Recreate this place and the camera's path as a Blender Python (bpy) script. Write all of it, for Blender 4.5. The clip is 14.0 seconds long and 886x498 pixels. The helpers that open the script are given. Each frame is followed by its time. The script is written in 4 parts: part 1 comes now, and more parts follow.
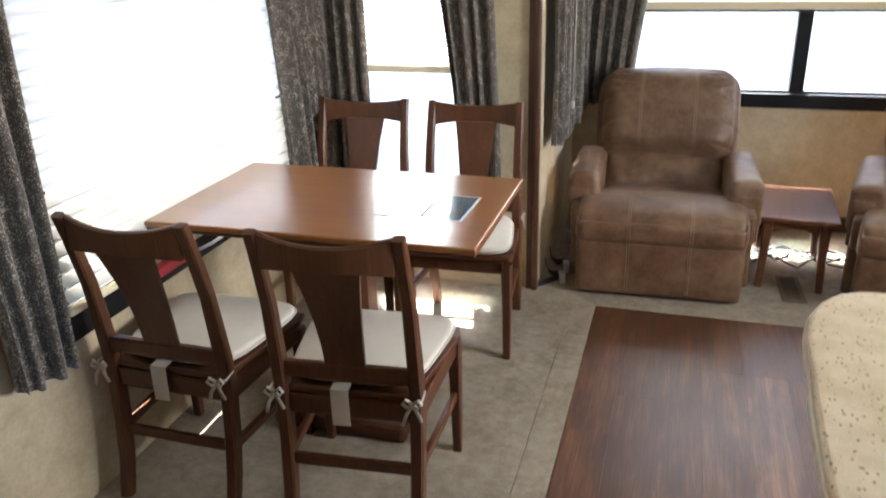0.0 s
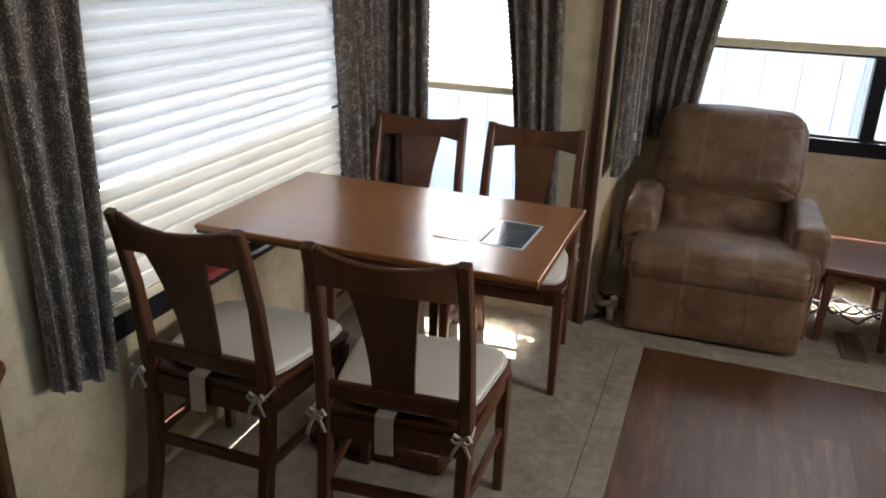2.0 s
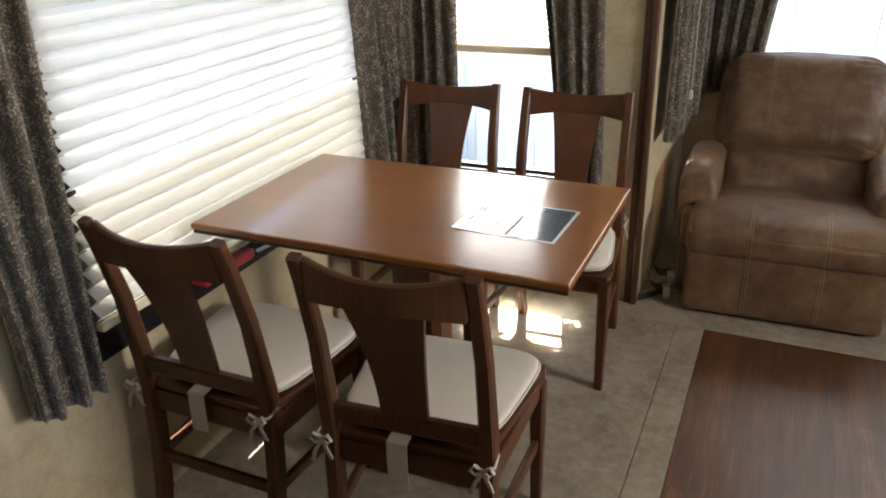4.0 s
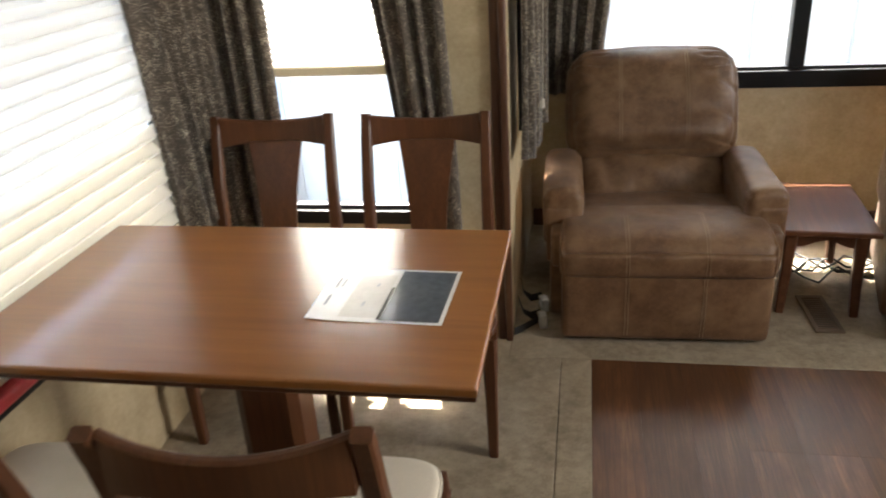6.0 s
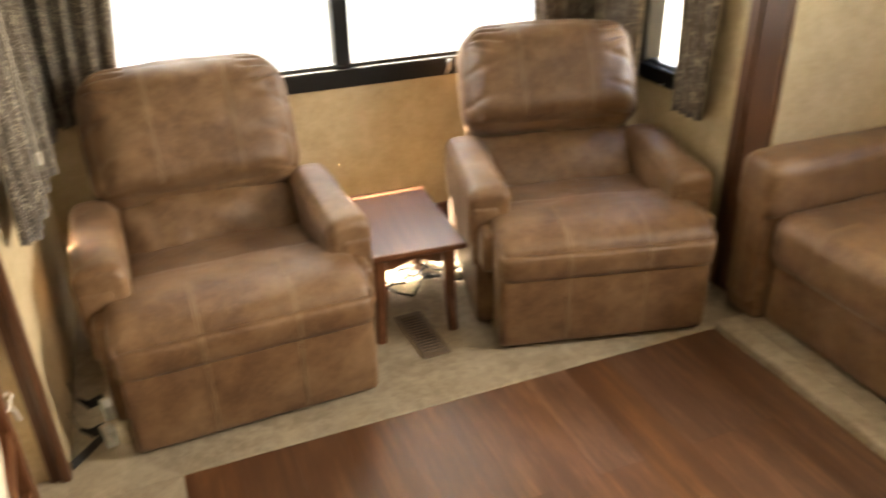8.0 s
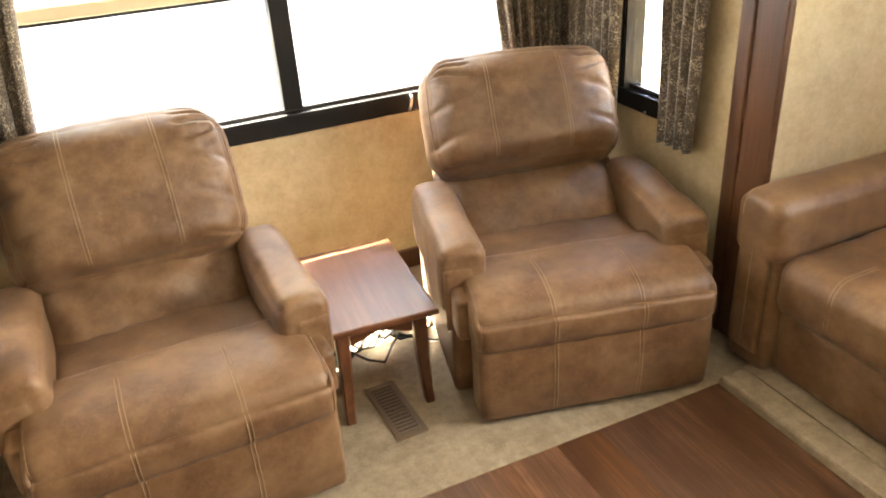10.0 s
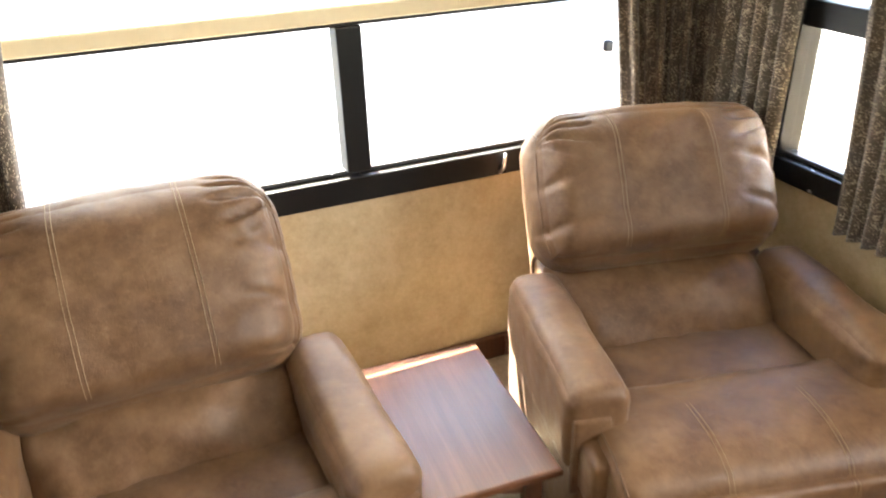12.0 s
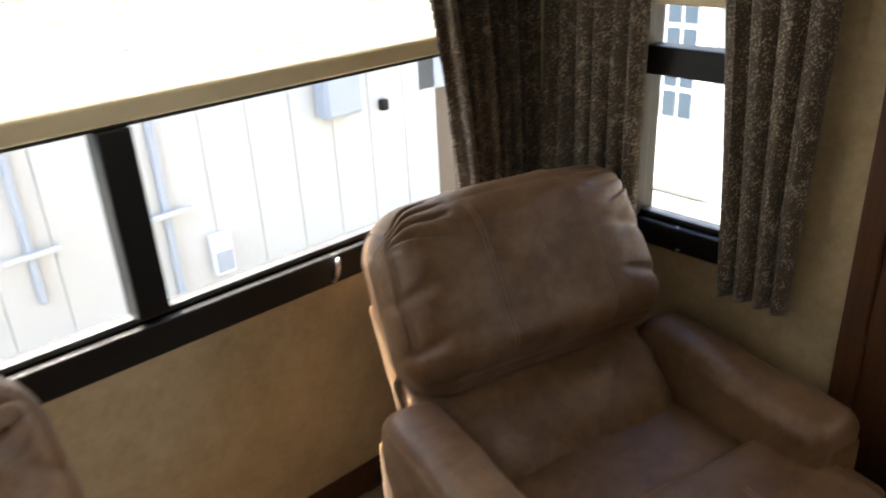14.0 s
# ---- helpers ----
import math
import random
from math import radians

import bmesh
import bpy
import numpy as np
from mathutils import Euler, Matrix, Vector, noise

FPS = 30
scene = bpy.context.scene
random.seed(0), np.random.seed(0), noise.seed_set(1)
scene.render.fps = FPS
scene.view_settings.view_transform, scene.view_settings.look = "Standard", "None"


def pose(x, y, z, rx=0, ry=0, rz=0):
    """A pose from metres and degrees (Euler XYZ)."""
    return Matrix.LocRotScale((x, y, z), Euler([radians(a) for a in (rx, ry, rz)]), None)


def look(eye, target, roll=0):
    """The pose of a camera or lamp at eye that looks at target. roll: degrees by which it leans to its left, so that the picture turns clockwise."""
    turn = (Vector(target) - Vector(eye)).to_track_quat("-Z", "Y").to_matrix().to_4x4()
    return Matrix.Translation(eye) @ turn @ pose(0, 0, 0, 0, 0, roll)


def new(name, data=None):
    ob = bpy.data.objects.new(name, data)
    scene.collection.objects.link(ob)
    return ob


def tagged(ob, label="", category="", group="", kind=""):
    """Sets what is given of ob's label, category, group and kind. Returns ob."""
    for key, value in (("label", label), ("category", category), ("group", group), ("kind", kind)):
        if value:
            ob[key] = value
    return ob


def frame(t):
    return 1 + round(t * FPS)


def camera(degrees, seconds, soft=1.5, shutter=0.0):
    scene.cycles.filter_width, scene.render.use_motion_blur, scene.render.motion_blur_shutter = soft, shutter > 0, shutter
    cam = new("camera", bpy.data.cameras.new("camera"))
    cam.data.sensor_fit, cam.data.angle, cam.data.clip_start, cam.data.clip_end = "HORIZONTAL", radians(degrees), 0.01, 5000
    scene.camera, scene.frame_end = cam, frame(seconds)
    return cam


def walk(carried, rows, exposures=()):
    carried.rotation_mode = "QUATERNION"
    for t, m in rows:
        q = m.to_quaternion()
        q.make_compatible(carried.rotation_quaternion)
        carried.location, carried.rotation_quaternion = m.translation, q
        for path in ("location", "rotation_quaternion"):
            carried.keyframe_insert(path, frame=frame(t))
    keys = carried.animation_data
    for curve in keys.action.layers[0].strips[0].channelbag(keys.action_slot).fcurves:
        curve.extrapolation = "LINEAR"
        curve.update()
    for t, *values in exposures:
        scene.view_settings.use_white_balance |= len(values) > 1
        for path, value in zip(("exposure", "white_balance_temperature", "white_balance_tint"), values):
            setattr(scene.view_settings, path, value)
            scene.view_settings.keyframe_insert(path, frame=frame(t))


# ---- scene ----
cam = camera(59.5, 14.0, soft=1.8, shutter=0.5)
PATH = [
    (0, (0.282, -3.173, 1.568), (-0.27, -1.405, 0.812), -1.7),
    (0.5, (0.261, -3.145, 1.588), (-0.303, -1.346, 0.919), 1.0),
    (1, (0.225, -3.107, 1.577), (-0.387, -1.31, 0.949), 1.0),
    (1.5, (0.218, -3.099, 1.569), (-0.432, -1.329, 0.903), 0.8),
    (2, (0.164, -3.106, 1.546), (-0.459, -1.343, 0.837), 2.1),
    (2.5, (0.166, -3.1, 1.543), (-0.493, -1.372, 0.781), 1.6),
    (5, (0.168, -2.569, 1.556), (-0.611, -0.925, 0.726), -2.6),
    (5.5, (0.024, -2.506, 1.555), (-0.518, -0.77, 0.723), -3.2),
    (6, (-0.042, -2.369, 1.526), (-0.394, -0.585, 0.693), -3.7),
    (6.5, (-0.008, -2.154, 1.483), (-0.252, -0.353, 0.647), -4.0),
    (7, (0.138, -1.945, 1.48), (0.02, -0.15, 0.607), -5.2),
    (7.5, (0.204, -1.869, 1.493), (0.368, -0.096, 0.582), -5.4),
    (8, (0.09, -1.76, 1.54), (0.738, -0.116, 0.602), -1.3),
    (8.2, (0.06, -1.76, 1.578), (0.822, -0.167, 0.651), -0.5),
    (10.5, (0.3, -1.31, 1.576), (0.977, 0.323, 0.641), -4.6),
    (11, (0.237, -1.13, 1.544), (0.99, 0.47, 0.61), -2.7),
    (11.5, (0.242, -0.945, 1.508), (1.001, 0.67, 0.605), -1.7),
    (12, (0.291, -0.735, 1.552), (0.972, 0.903, 0.627), -1.8),
    (12.5, (0.256, -0.558, 1.604), (0.937, 1.054, 0.635), -1.7),
    (13, (0.2, -0.472, 1.534), (1.069, 1.103, 0.659), -2.9),
    (13.5, (0.201, -0.397, 1.517), (1.288, 1.059, 0.681), -2.0),
    (14, (0.372, -0.244, 1.513), (1.577, 1.121, 0.686), -3.0),
]
EXPOSURES = [(0.0, 4.1, 5800, 10), (0.5, 3.9, 5800, 10), (2.5, 3.15, 6000, 10), (5.0, 3.65, 6500, 10), (6.5, 3.55, 6900, 10), (7.0, 3.8, 7300, 10), (7.5, 4.15, 7700, 10), (8.0, 4.65, 8100, 10), (10.5, 5.1, 7700, 10), (11.5, 5.15, 7400, 10), (12.5, 4.25, 6800, 10), (13.0, 3.6, 6800, 10), (14.0, 3.05, 6900, 10)]
walk(cam, [(t, look(eye, target, roll)) for t, eye, target, roll in PATH], EXPOSURES)

# ---- world, sun, exposure ----
SUN_DIR = Vector((-0.2, 0.46, 1.0)).normalized()
world = bpy.data.worlds.new("sky")
scene.world = world
world.use_nodes = True
_nt = world.node_tree
_sky = _nt.nodes.new("ShaderNodeTexSky")
_sky.sky_type, _sky.sun_disc = "NISHITA", False
_sky.sun_elevation = math.asin(SUN_DIR.z)
_sky.sun_rotation = math.atan2(SUN_DIR.x, SUN_DIR.y)
_nt.links.new(_sky.outputs[0], _nt.nodes["Background"].inputs[0])
_nt.nodes["Background"].inputs[1].default_value = 0.15
sun = new("sun", bpy.data.lights.new("sun", "SUN"))
sun.data.energy, sun.data.angle, sun.data.color = 5.0, radians(0.6), (1.0, 0.96, 0.88)
sun.matrix_world = look(SUN_DIR * 20, (0, 0, 0))

# power of the two added fill lamps
SOFA_FILL, KITCHEN_FILL = 3.6, 0.2


# ---- materials ----
def mat(name, rough=0.5, metal=0.0, spec=0.5):
    m = bpy.data.materials.new(name)
    m.use_nodes = True
    b = m.node_tree.nodes["Principled BSDF"]
    b.inputs["Roughness"].default_value = rough
    b.inputs["Metallic"].default_value = metal
    b.inputs["Specular IOR Level"].default_value = spec
    return m, m.node_tree, b


def node(nt, kind, **values):
    n = nt.nodes.new(kind)
    for key, value in values.items():
        n.inputs[key.replace("_", " ")].default_value = value
    return n


def coords(nt, scale=(1, 1, 1), world_space=False):
    tc = nt.nodes.new("ShaderNodeNewGeometry" if world_space else "ShaderNodeTexCoord")
    mp = nt.nodes.new("ShaderNodeMapping")
    mp.inputs["Scale"].default_value = scale
    nt.links.new(tc.outputs["Position" if world_space else "Object"], mp.inputs[0])
    return mp.outputs[0]


def ramp(nt, source, stops):
    r = nt.nodes.new("ShaderNodeValToRGB")
    els = r.color_ramp.elements
    while len(els) < len(stops):
        els.new(0.5)
    for e, (p, c) in zip(els, stops):
        e.position, e.color = p, (*c, 1)
    nt.links.new(source, r.inputs[0])
    return r.outputs[0]


def mixc(nt, fac, a, b, mode="MIX"):
    n = nt.nodes.new("ShaderNodeMix")
    n.data_type, n.blend_type = "RGBA", mode
    for sock, v in ((n.inputs[0], fac), (n.inputs[6], a), (n.inputs[7], b)):
        if isinstance(v, (int, float)):
            sock.default_value = v
        elif isinstance(v, tuple):
            sock.default_value = (*v, 1)
        else:
            nt.links.new(v, sock)
    return n.outputs[2]


def noise_tex(nt, vec, scale, detail=4.0, rough=0.55):
    n = node(nt, "ShaderNodeTexNoise", Scale=scale, Detail=detail, Roughness=rough)
    nt.links.new(vec, n.inputs["Vector"])
    return n.outputs[0]


def bump(nt, b, height, strength, dist=0.002):
    n = node(nt, "ShaderNodeBump", Strength=strength, Distance=dist)
    nt.links.new(height, n.inputs["Height"])
    nt.links.new(n.outputs[0], b.inputs["Normal"])


def plain(name, color, rough=0.5, metal=0.0, grain=60, amount=0.12):
    """A paint, plastic or metal with a slight two-scale variation."""
    m, nt, b = mat(name, rough, metal)
    v = coords(nt)
    f = noise_tex(nt, v, grain)
    g = noise_tex(nt, v, grain / 9)
    c = mixc(nt, f, tuple(x * (1 - amount) for x in color), tuple(min(1, x * (1 + amount)) for x in color))
    c = mixc(nt, g, c, tuple(x * (1 - amount) for x in color))
    nt.links.new(c, b.inputs["Base Color"])
    bump(nt, b, f, 0.08)
    return m


def wood(name, dark, light, rough, axis=1, scale=1.0, bump_s=0.08, rand=0.0, blotch=0.0, pores=0.45):
    """Wood with grain along one axis of the object."""
    m, nt, b = mat(name, rough)
    s = [26 * scale] * 3
    s[axis] = 1.6 * scale
    v = coords(nt, tuple(s))
    if rand:
        oi = nt.nodes.new("ShaderNodeObjectInfo")
        mul = node(nt, "ShaderNodeVectorMath")
        mul.operation = "ADD"
        nt.links.new(v, mul.inputs[0])
        sc = node(nt, "ShaderNodeMath")
        sc.operation = "MULTIPLY"
        sc.inputs[1].default_value = 37.0
        nt.links.new(oi.outputs["Random"], sc.inputs[0])
        nt.links.new(sc.outputs[0], mul.inputs[1])
        v = mul.outputs[0]
    f = noise_tex(nt, v, 1.0, 6, 0.65)
    g = noise_tex(nt, v, 0.22, 3)
    c = ramp(nt, f, [(0.3, dark), (0.52, tuple((a + d) / 2 for a, d in zip(light, dark))), (0.72, light)])
    c = mixc(nt, g, c, dark)
    s3 = [150 * scale] * 3
    s3[axis] = 5 * scale
    fine = noise_tex(nt, coords(nt, tuple(s3)), 1.0, 3, 0.6)
    c = mixc(nt, ramp(nt, fine, [(0.4, (pores,) * 3), (0.58, (0, 0, 0))]), c, tuple(x * 0.7 for x in dark))
    if rand:
        hv = node(nt, "ShaderNodeHueSaturation")
        mr = node(nt, "ShaderNodeMapRange")
        mr.inputs["To Min"].default_value, mr.inputs["To Max"].default_value = 1 - rand, 1 + rand
        nt.links.new(oi.outputs["Random"], mr.inputs[0])
        nt.links.new(mr.outputs[0], hv.inputs["Value"])
        tw = node(nt, "ShaderNodeTexWhiteNoise")
        tw.noise_dimensions = "1D"
        nt.links.new(oi.outputs["Random"], tw.inputs["W"])
        ms = node(nt, "ShaderNodeMapRange")
        ms.inputs["To Min"].default_value, ms.inputs["To Max"].default_value = 0.88, 1.1
        nt.links.new(tw.outputs["Value"], ms.inputs[0])
        nt.links.new(ms.outputs[0], hv.inputs["Saturation"])
        nt.links.new(c, hv.inputs["Color"])
        c = hv.outputs[0]
    if blotch:
        s2 = [9.0] * 3
        s2[axis] = 2.5
        spots = ramp(nt, noise_tex(nt, coords(nt, tuple(s2), True), 1.0, 5, 0.7), [(0.42, (0, 0, 0)), (0.62, (blotch,) * 3)])
        c = mixc(nt, spots, c, dark)
    nt.links.new(c, b.inputs["Base Color"])
    rr = node(nt, "ShaderNodeMapRange")
    rr.inputs["To Min"].default_value, rr.inputs["To Max"].default_value = rough * 0.8, min(1, rough * 1.3)
    nt.links.new(f, rr.inputs[0])
    nt.links.new(rr.outputs[0], b.inputs["Roughness"])
    bump(nt, b, f, bump_s)
    return m


def wall_vinyl(name, a, b2, c2):
    m, nt, b = mat(name, 0.75, 0, 0.25)
    v = coords(nt, world_space=True)
    big = noise_tex(nt, v, 9, 5, 0.7)
    fine = noise_tex(nt, v, 70, 4, 0.7)
    c = ramp(nt, big, [(0.3, a), (0.5, b2), (0.72, c2)])
    c = mixc(nt, 0.35, c, ramp(nt, fine, [(0.3, a), (0.7, c2)]))
    nt.links.new(c, b.inputs["Base Color"])
    bump(nt, b, fine, 0.1)
    return m


def leather(name):
    """Soft nubuck-like leather: cloudy tan and brown, scuffed lighter, with a fine pebble and creases."""
    m, nt, b = mat(name, 0.5, 0, 0.42)
    v = coords(nt, world_space=True)
    big = noise_tex(nt, v, 6, 5, 0.65)
    mid = noise_tex(nt, v, 26, 6, 0.72)
    scuff = noise_tex(nt, v, 75, 4, 0.75)
    vor = node(nt, "ShaderNodeTexVoronoi", Scale=420)
    nt.links.new(v, vor.inputs["Vector"])
    c = ramp(nt, big, [(0.34, (0.082, 0.037, 0.016)), (0.5, (0.145, 0.076, 0.035)), (0.66, (0.21, 0.124, 0.064))])
    c = mixc(nt, 0.27, c, ramp(nt, mid, [(0.38, (0.08, 0.036, 0.015)), (0.62, (0.225, 0.13, 0.067))]))
    worn = ramp(nt, scuff, [(0.54, (0, 0, 0)), (0.74, (0.35, 0.35, 0.35))])
    c = mixc(nt, worn, c, (0.25, 0.155, 0.088))
    nt.links.new(c, b.inputs["Base Color"])
    rr = node(nt, "ShaderNodeMapRange")
    rr.inputs["From Min"].default_value, rr.inputs["From Max"].default_value = 0.3, 0.7
    rr.inputs["To Min"].default_value, rr.inputs["To Max"].default_value = 0.31, 0.56
    nt.links.new(mid, rr.inputs[0])
    nt.links.new(rr.outputs[0], b.inputs["Roughness"])
    crease = node(nt, "ShaderNodeTexNoise", Scale=9.0, Detail=0.5, Distortion=0.8)
    nt.links.new(v, crease.inputs["Vector"])
    soft_fold = ramp(nt, crease.outputs[0], [(0.44, (0, 0, 0)), (0.5, (1, 1, 1)), (0.56, (0, 0, 0))])
    add = node(nt, "ShaderNodeMath")
    add.operation = "MULTIPLY_ADD"
    add.inputs[1].default_value = 0.3
    nt.links.new(vor.outputs["Distance"], add.inputs[0])
    nt.links.new(mid, add.inputs[2])
    add2 = node(nt, "ShaderNodeMath")
    add2.operation = "MULTIPLY_ADD"
    add2.inputs[1].default_value = -0.16
    nt.links.new(soft_fold, add2.inputs[0])
    nt.links.new(add.outputs[0], add2.inputs[2])
    bump(nt, b, add2.outputs[0], 0.3, 0.006)
    b.inputs["Sheen Weight"].default_value = 0.04
    return m


def fabric_flecked(name):
    """Dark taupe drapery with small pale woven flecks."""
    m, nt, b = mat(name, 0.85, 0, 0.3)
    v = coords(nt, (1, 1, 0.6), world_space=True)
    vor = node(nt, "ShaderNodeTexVoronoi", Scale=250.0, Randomness=0.9)
    nt.links.new(v, vor.inputs["Vector"])
    n = noise_tex(nt, v, 45, 3, 0.6)
    add = node(nt, "ShaderNodeMath")
    add.operation = "ADD"
    nt.links.new(vor.outputs["Distance"], add.inputs[0])
    nt.links.new(n, add.inputs[1])
    c = ramp(nt, add.outputs[0], [(0.66, (0.4, 0.345, 0.265)), (0.84, (0.15, 0.12, 0.09)), (1.05, (0.066, 0.052, 0.04))])
    nt.links.new(c, b.inputs["Base Color"])
    b.inputs["Sheen Weight"].default_value = 0.25
    bump(nt, b, n, 0.2)
    return m


def carpet_mat(name, a, c2):
    m, nt, b = mat(name, 0.95, 0, 0.1)
    v = coords(nt, world_space=True)
    fine = noise_tex(nt, v, 160, 4, 0.8)
    mid = noise_tex(nt, v, 28, 4, 0.65)
    big = noise_tex(nt, v, 3.0, 3)
    c = ramp(nt, fine, [(0.36, a), (0.62, c2)])
    c = mixc(nt, 0.45, c, ramp(nt, mid, [(0.38, tuple(x * 0.55 for x in a)), (0.62, c2)]))
    c = mixc(nt, big, c, tuple(x * 0.85 for x in c2))
    patch = noise_tex(nt, v, 5.5, 5, 0.7)
    c = mixc(nt, 1.0, c, ramp(nt, patch, [(0.36, (0.72, 0.7, 0.68)), (0.62, (1, 1, 1))]), "MULTIPLY")
    nt.links.new(c, b.inputs["Base Color"])
    bump(nt, b, fine, 0.5, 0.004)
    return m


def translucent_mat(name, color, share, rough=0.9):
    m, nt, b = mat(name, rough, 0, 0.1)
    v = coords(nt, world_space=True)
    n = noise_tex(nt, v, 120, 3)
    c = mixc(nt, n, color, tuple(x * 0.92 for x in color))
    nt.links.new(c, b.inputs["Base Color"])
    tr = nt.nodes.new("ShaderNodeBsdfTranslucent")
    nt.links.new(c, tr.inputs[0])
    mx = nt.nodes.new("ShaderNodeMixShader")
    mx.inputs[0].default_value = share
    nt.links.new(b.outputs[0], mx.inputs[1])
    nt.links.new(tr.outputs[0], mx.inputs[2])
    nt.links.new(mx.outputs[0], nt.nodes["Material Output"].inputs[0])
    return m


def glass_mat(name):
    m, nt, b = mat(name, 0.0)
    b.inputs["Transmission Weight"].default_value = 1.0
    b.inputs["IOR"].default_value = 1.05
    b.inputs["Base Color"].default_value = (0.96, 0.98, 0.98, 1)
    return m


def speckled_stone(name):
    m, nt, b = mat(name, 0.3)
    v = coords(nt, world_space=True)
    v1 = node(nt, "ShaderNodeTexVoronoi", Scale=115.0)
    v2 = node(nt, "ShaderNodeTexVoronoi", Scale=210.0)
    for x in (v1, v2):
        nt.links.new(v, x.inputs["Vector"])
    n = noise_tex(nt, v, 18, 4)
    c = ramp(nt, n, [(0.35, (0.5, 0.38, 0.22)), (0.65, (0.62, 0.5, 0.33))])
    spots = ramp(nt, v1.outputs["Distance"], [(0.22, (1, 1, 1)), (0.32, (0, 0, 0))])
    pick = ramp(nt, v1.outputs["Color"], [(0.55, (0, 0, 0)), (0.6, (1, 1, 1))])
    both = mixc(nt, 1.0, spots, pick, "MULTIPLY")
    c = mixc(nt, both, c, (0.13, 0.06, 0.025))
    sp2 = ramp(nt, v2.outputs["Distance"], [(0.12, (1, 1, 1)), (0.22, (0, 0, 0))])
    c = mixc(nt, mixc(nt, 0.5, sp2, (0, 0, 0)), c, (0.85, 0.78, 0.66))
    nt.links.new(c, b.inputs["Base Color"])
    return m


M_WALL = wall_vinyl("wall_vinyl", (0.36, 0.28, 0.165), (0.46, 0.37, 0.23), (0.56, 0.46, 0.3))
M_CEIL = plain("ceiling_white", (0.7, 0.68, 0.62), 0.8)
M_CHAIR = wood("chair_wood", (0.075, 0.027, 0.0105), (0.145, 0.054, 0.0205), 0.36, axis=2, scale=1.4, bump_s=0.0)
M_TABLE = wood("table_wood", (0.235, 0.085, 0.02), (0.39, 0.155, 0.042), 0.34, axis=0, bump_s=0.03, pores=0.12)
_tb = M_TABLE.node_tree.nodes["Principled BSDF"].inputs
_tb["Coat Weight"].default_value, _tb["Coat Roughness"].default_value = 1.0, 0.2
_tb["Specular IOR Level"].default_value = 0.15
M_CHAIR.node_tree.nodes["Principled BSDF"].inputs["Specular IOR Level"].default_value = 0.32
M_TRIM = wood("trim_wood", (0.06, 0.023, 0.01), (0.17, 0.07, 0.03), 0.38, axis=2)
M_ENDTBL = wood("end_table_wood", (0.085, 0.03, 0.012), (0.24, 0.1, 0.045), 0.3, axis=1, scale=1.3, pores=0.2)
M_PLANK = wood("vinyl_plank", (0.055, 0.02, 0.0075), (0.36, 0.158, 0.064), 0.4, axis=1, scale=1.15, rand=0.3, blotch=0.75)
M_PLANK.node_tree.nodes["Principled BSDF"].inputs["Specular IOR Level"].default_value = 0.7
M_JOINT = plain("plank_joint", (0.05, 0.028, 0.017), 0.7)
M_CARPET = carpet_mat("carpet", (0.22, 0.172, 0.115), (0.43, 0.36, 0.262))
M_LEATHER = leather("leather")
M_DARKCLOTH = plain("dark_lining", (0.05, 0.04, 0.035), 0.9)
M_THREAD = plain("thread", (0.35, 0.25, 0.15), 0.8)
M_CUSHION = plain("cushion_cream", (0.62, 0.56, 0.46), 0.9, grain=200)
M_TIE = plain("tie_cream", (0.5, 0.44, 0.36), 0.9)
M_TAG = plain("label_white", (0.55, 0.49, 0.41), 0.8)
M_CURTAIN = fabric_flecked("curtain")
M_BLACK = plain("black_frame", (0.007, 0.0065, 0.0065), 0.45)
M_BLACK.node_tree.nodes["Principled BSDF"].inputs["Specular IOR Level"].default_value = 0.25
M_SHADE = translucent_mat("shade_white", (0.89, 0.87, 0.83), 0.88)
# lower dinette shade: a shadow from outside put into the cloth's colour
M_SHEER_SHADOW = translucent_mat("sheer_shadow_beige", (0.62, 0.58, 0.5), 0.1)
M_SHEER = translucent_mat("shade_sheer", (0.72, 0.715, 0.7), 0.1)
M_SHADERAIL = plain("shade_rail", (0.72, 0.62, 0.42), 0.6)
M_SASH = plain("sash_grey", (0.06, 0.06, 0.062), 0.35, 0.2)
M_GLASS = glass_mat("glass")
M_STONE = speckled_stone("counter")
M_EDGE = plain("counter_edge", (0.62, 0.54, 0.4), 0.35)
M_SILVER = plain("steel", (0.7, 0.7, 0.7), 0.3, 1.0)
M_STRAP = plain("strap_black", (0.015, 0.014, 0.013), 0.6)
M_VENT = plain("vent_brown", (0.13, 0.09, 0.06), 0.5)
M_PAPERW = plain("paper_white", (0.85, 0.85, 0.84), 0.35)
M_PAPERB = plain("paper_print", (0.14, 0.165, 0.2), 0.13, grain=45, amount=0.6)
for _m in (M_PAPERB, M_PAPERW):
    _m.node_tree.nodes["Principled BSDF"].inputs["Coat Weight"].default_value = 0.7
    _m.node_tree.nodes["Principled BSDF"].inputs["Coat Roughness"].default_value = 0.12
M_PAPERG = plain("paper_grey", (0.7, 0.69, 0.66), 0.3, grain=50, amount=0.3)
M_RED = plain("red_plastic", (0.6, 0.04, 0.05), 0.4)
M_SIDING = plain("siding", (0.54, 0.53, 0.5), 0.6, grain=8, amount=0.05)
M_BOXGREY = plain("box_grey", (0.4, 0.43, 0.48), 0.6)
M_PANEGREY = plain("pane_grey", (0.07, 0.1, 0.13), 0.2)
M_GRAVEL = carpet_mat("gravel", (0.2, 0.18, 0.16), (0.36, 0.34, 0.31))
M_DARKGLASS = plain("dark_glass", (0.02, 0.03, 0.045), 0.08)


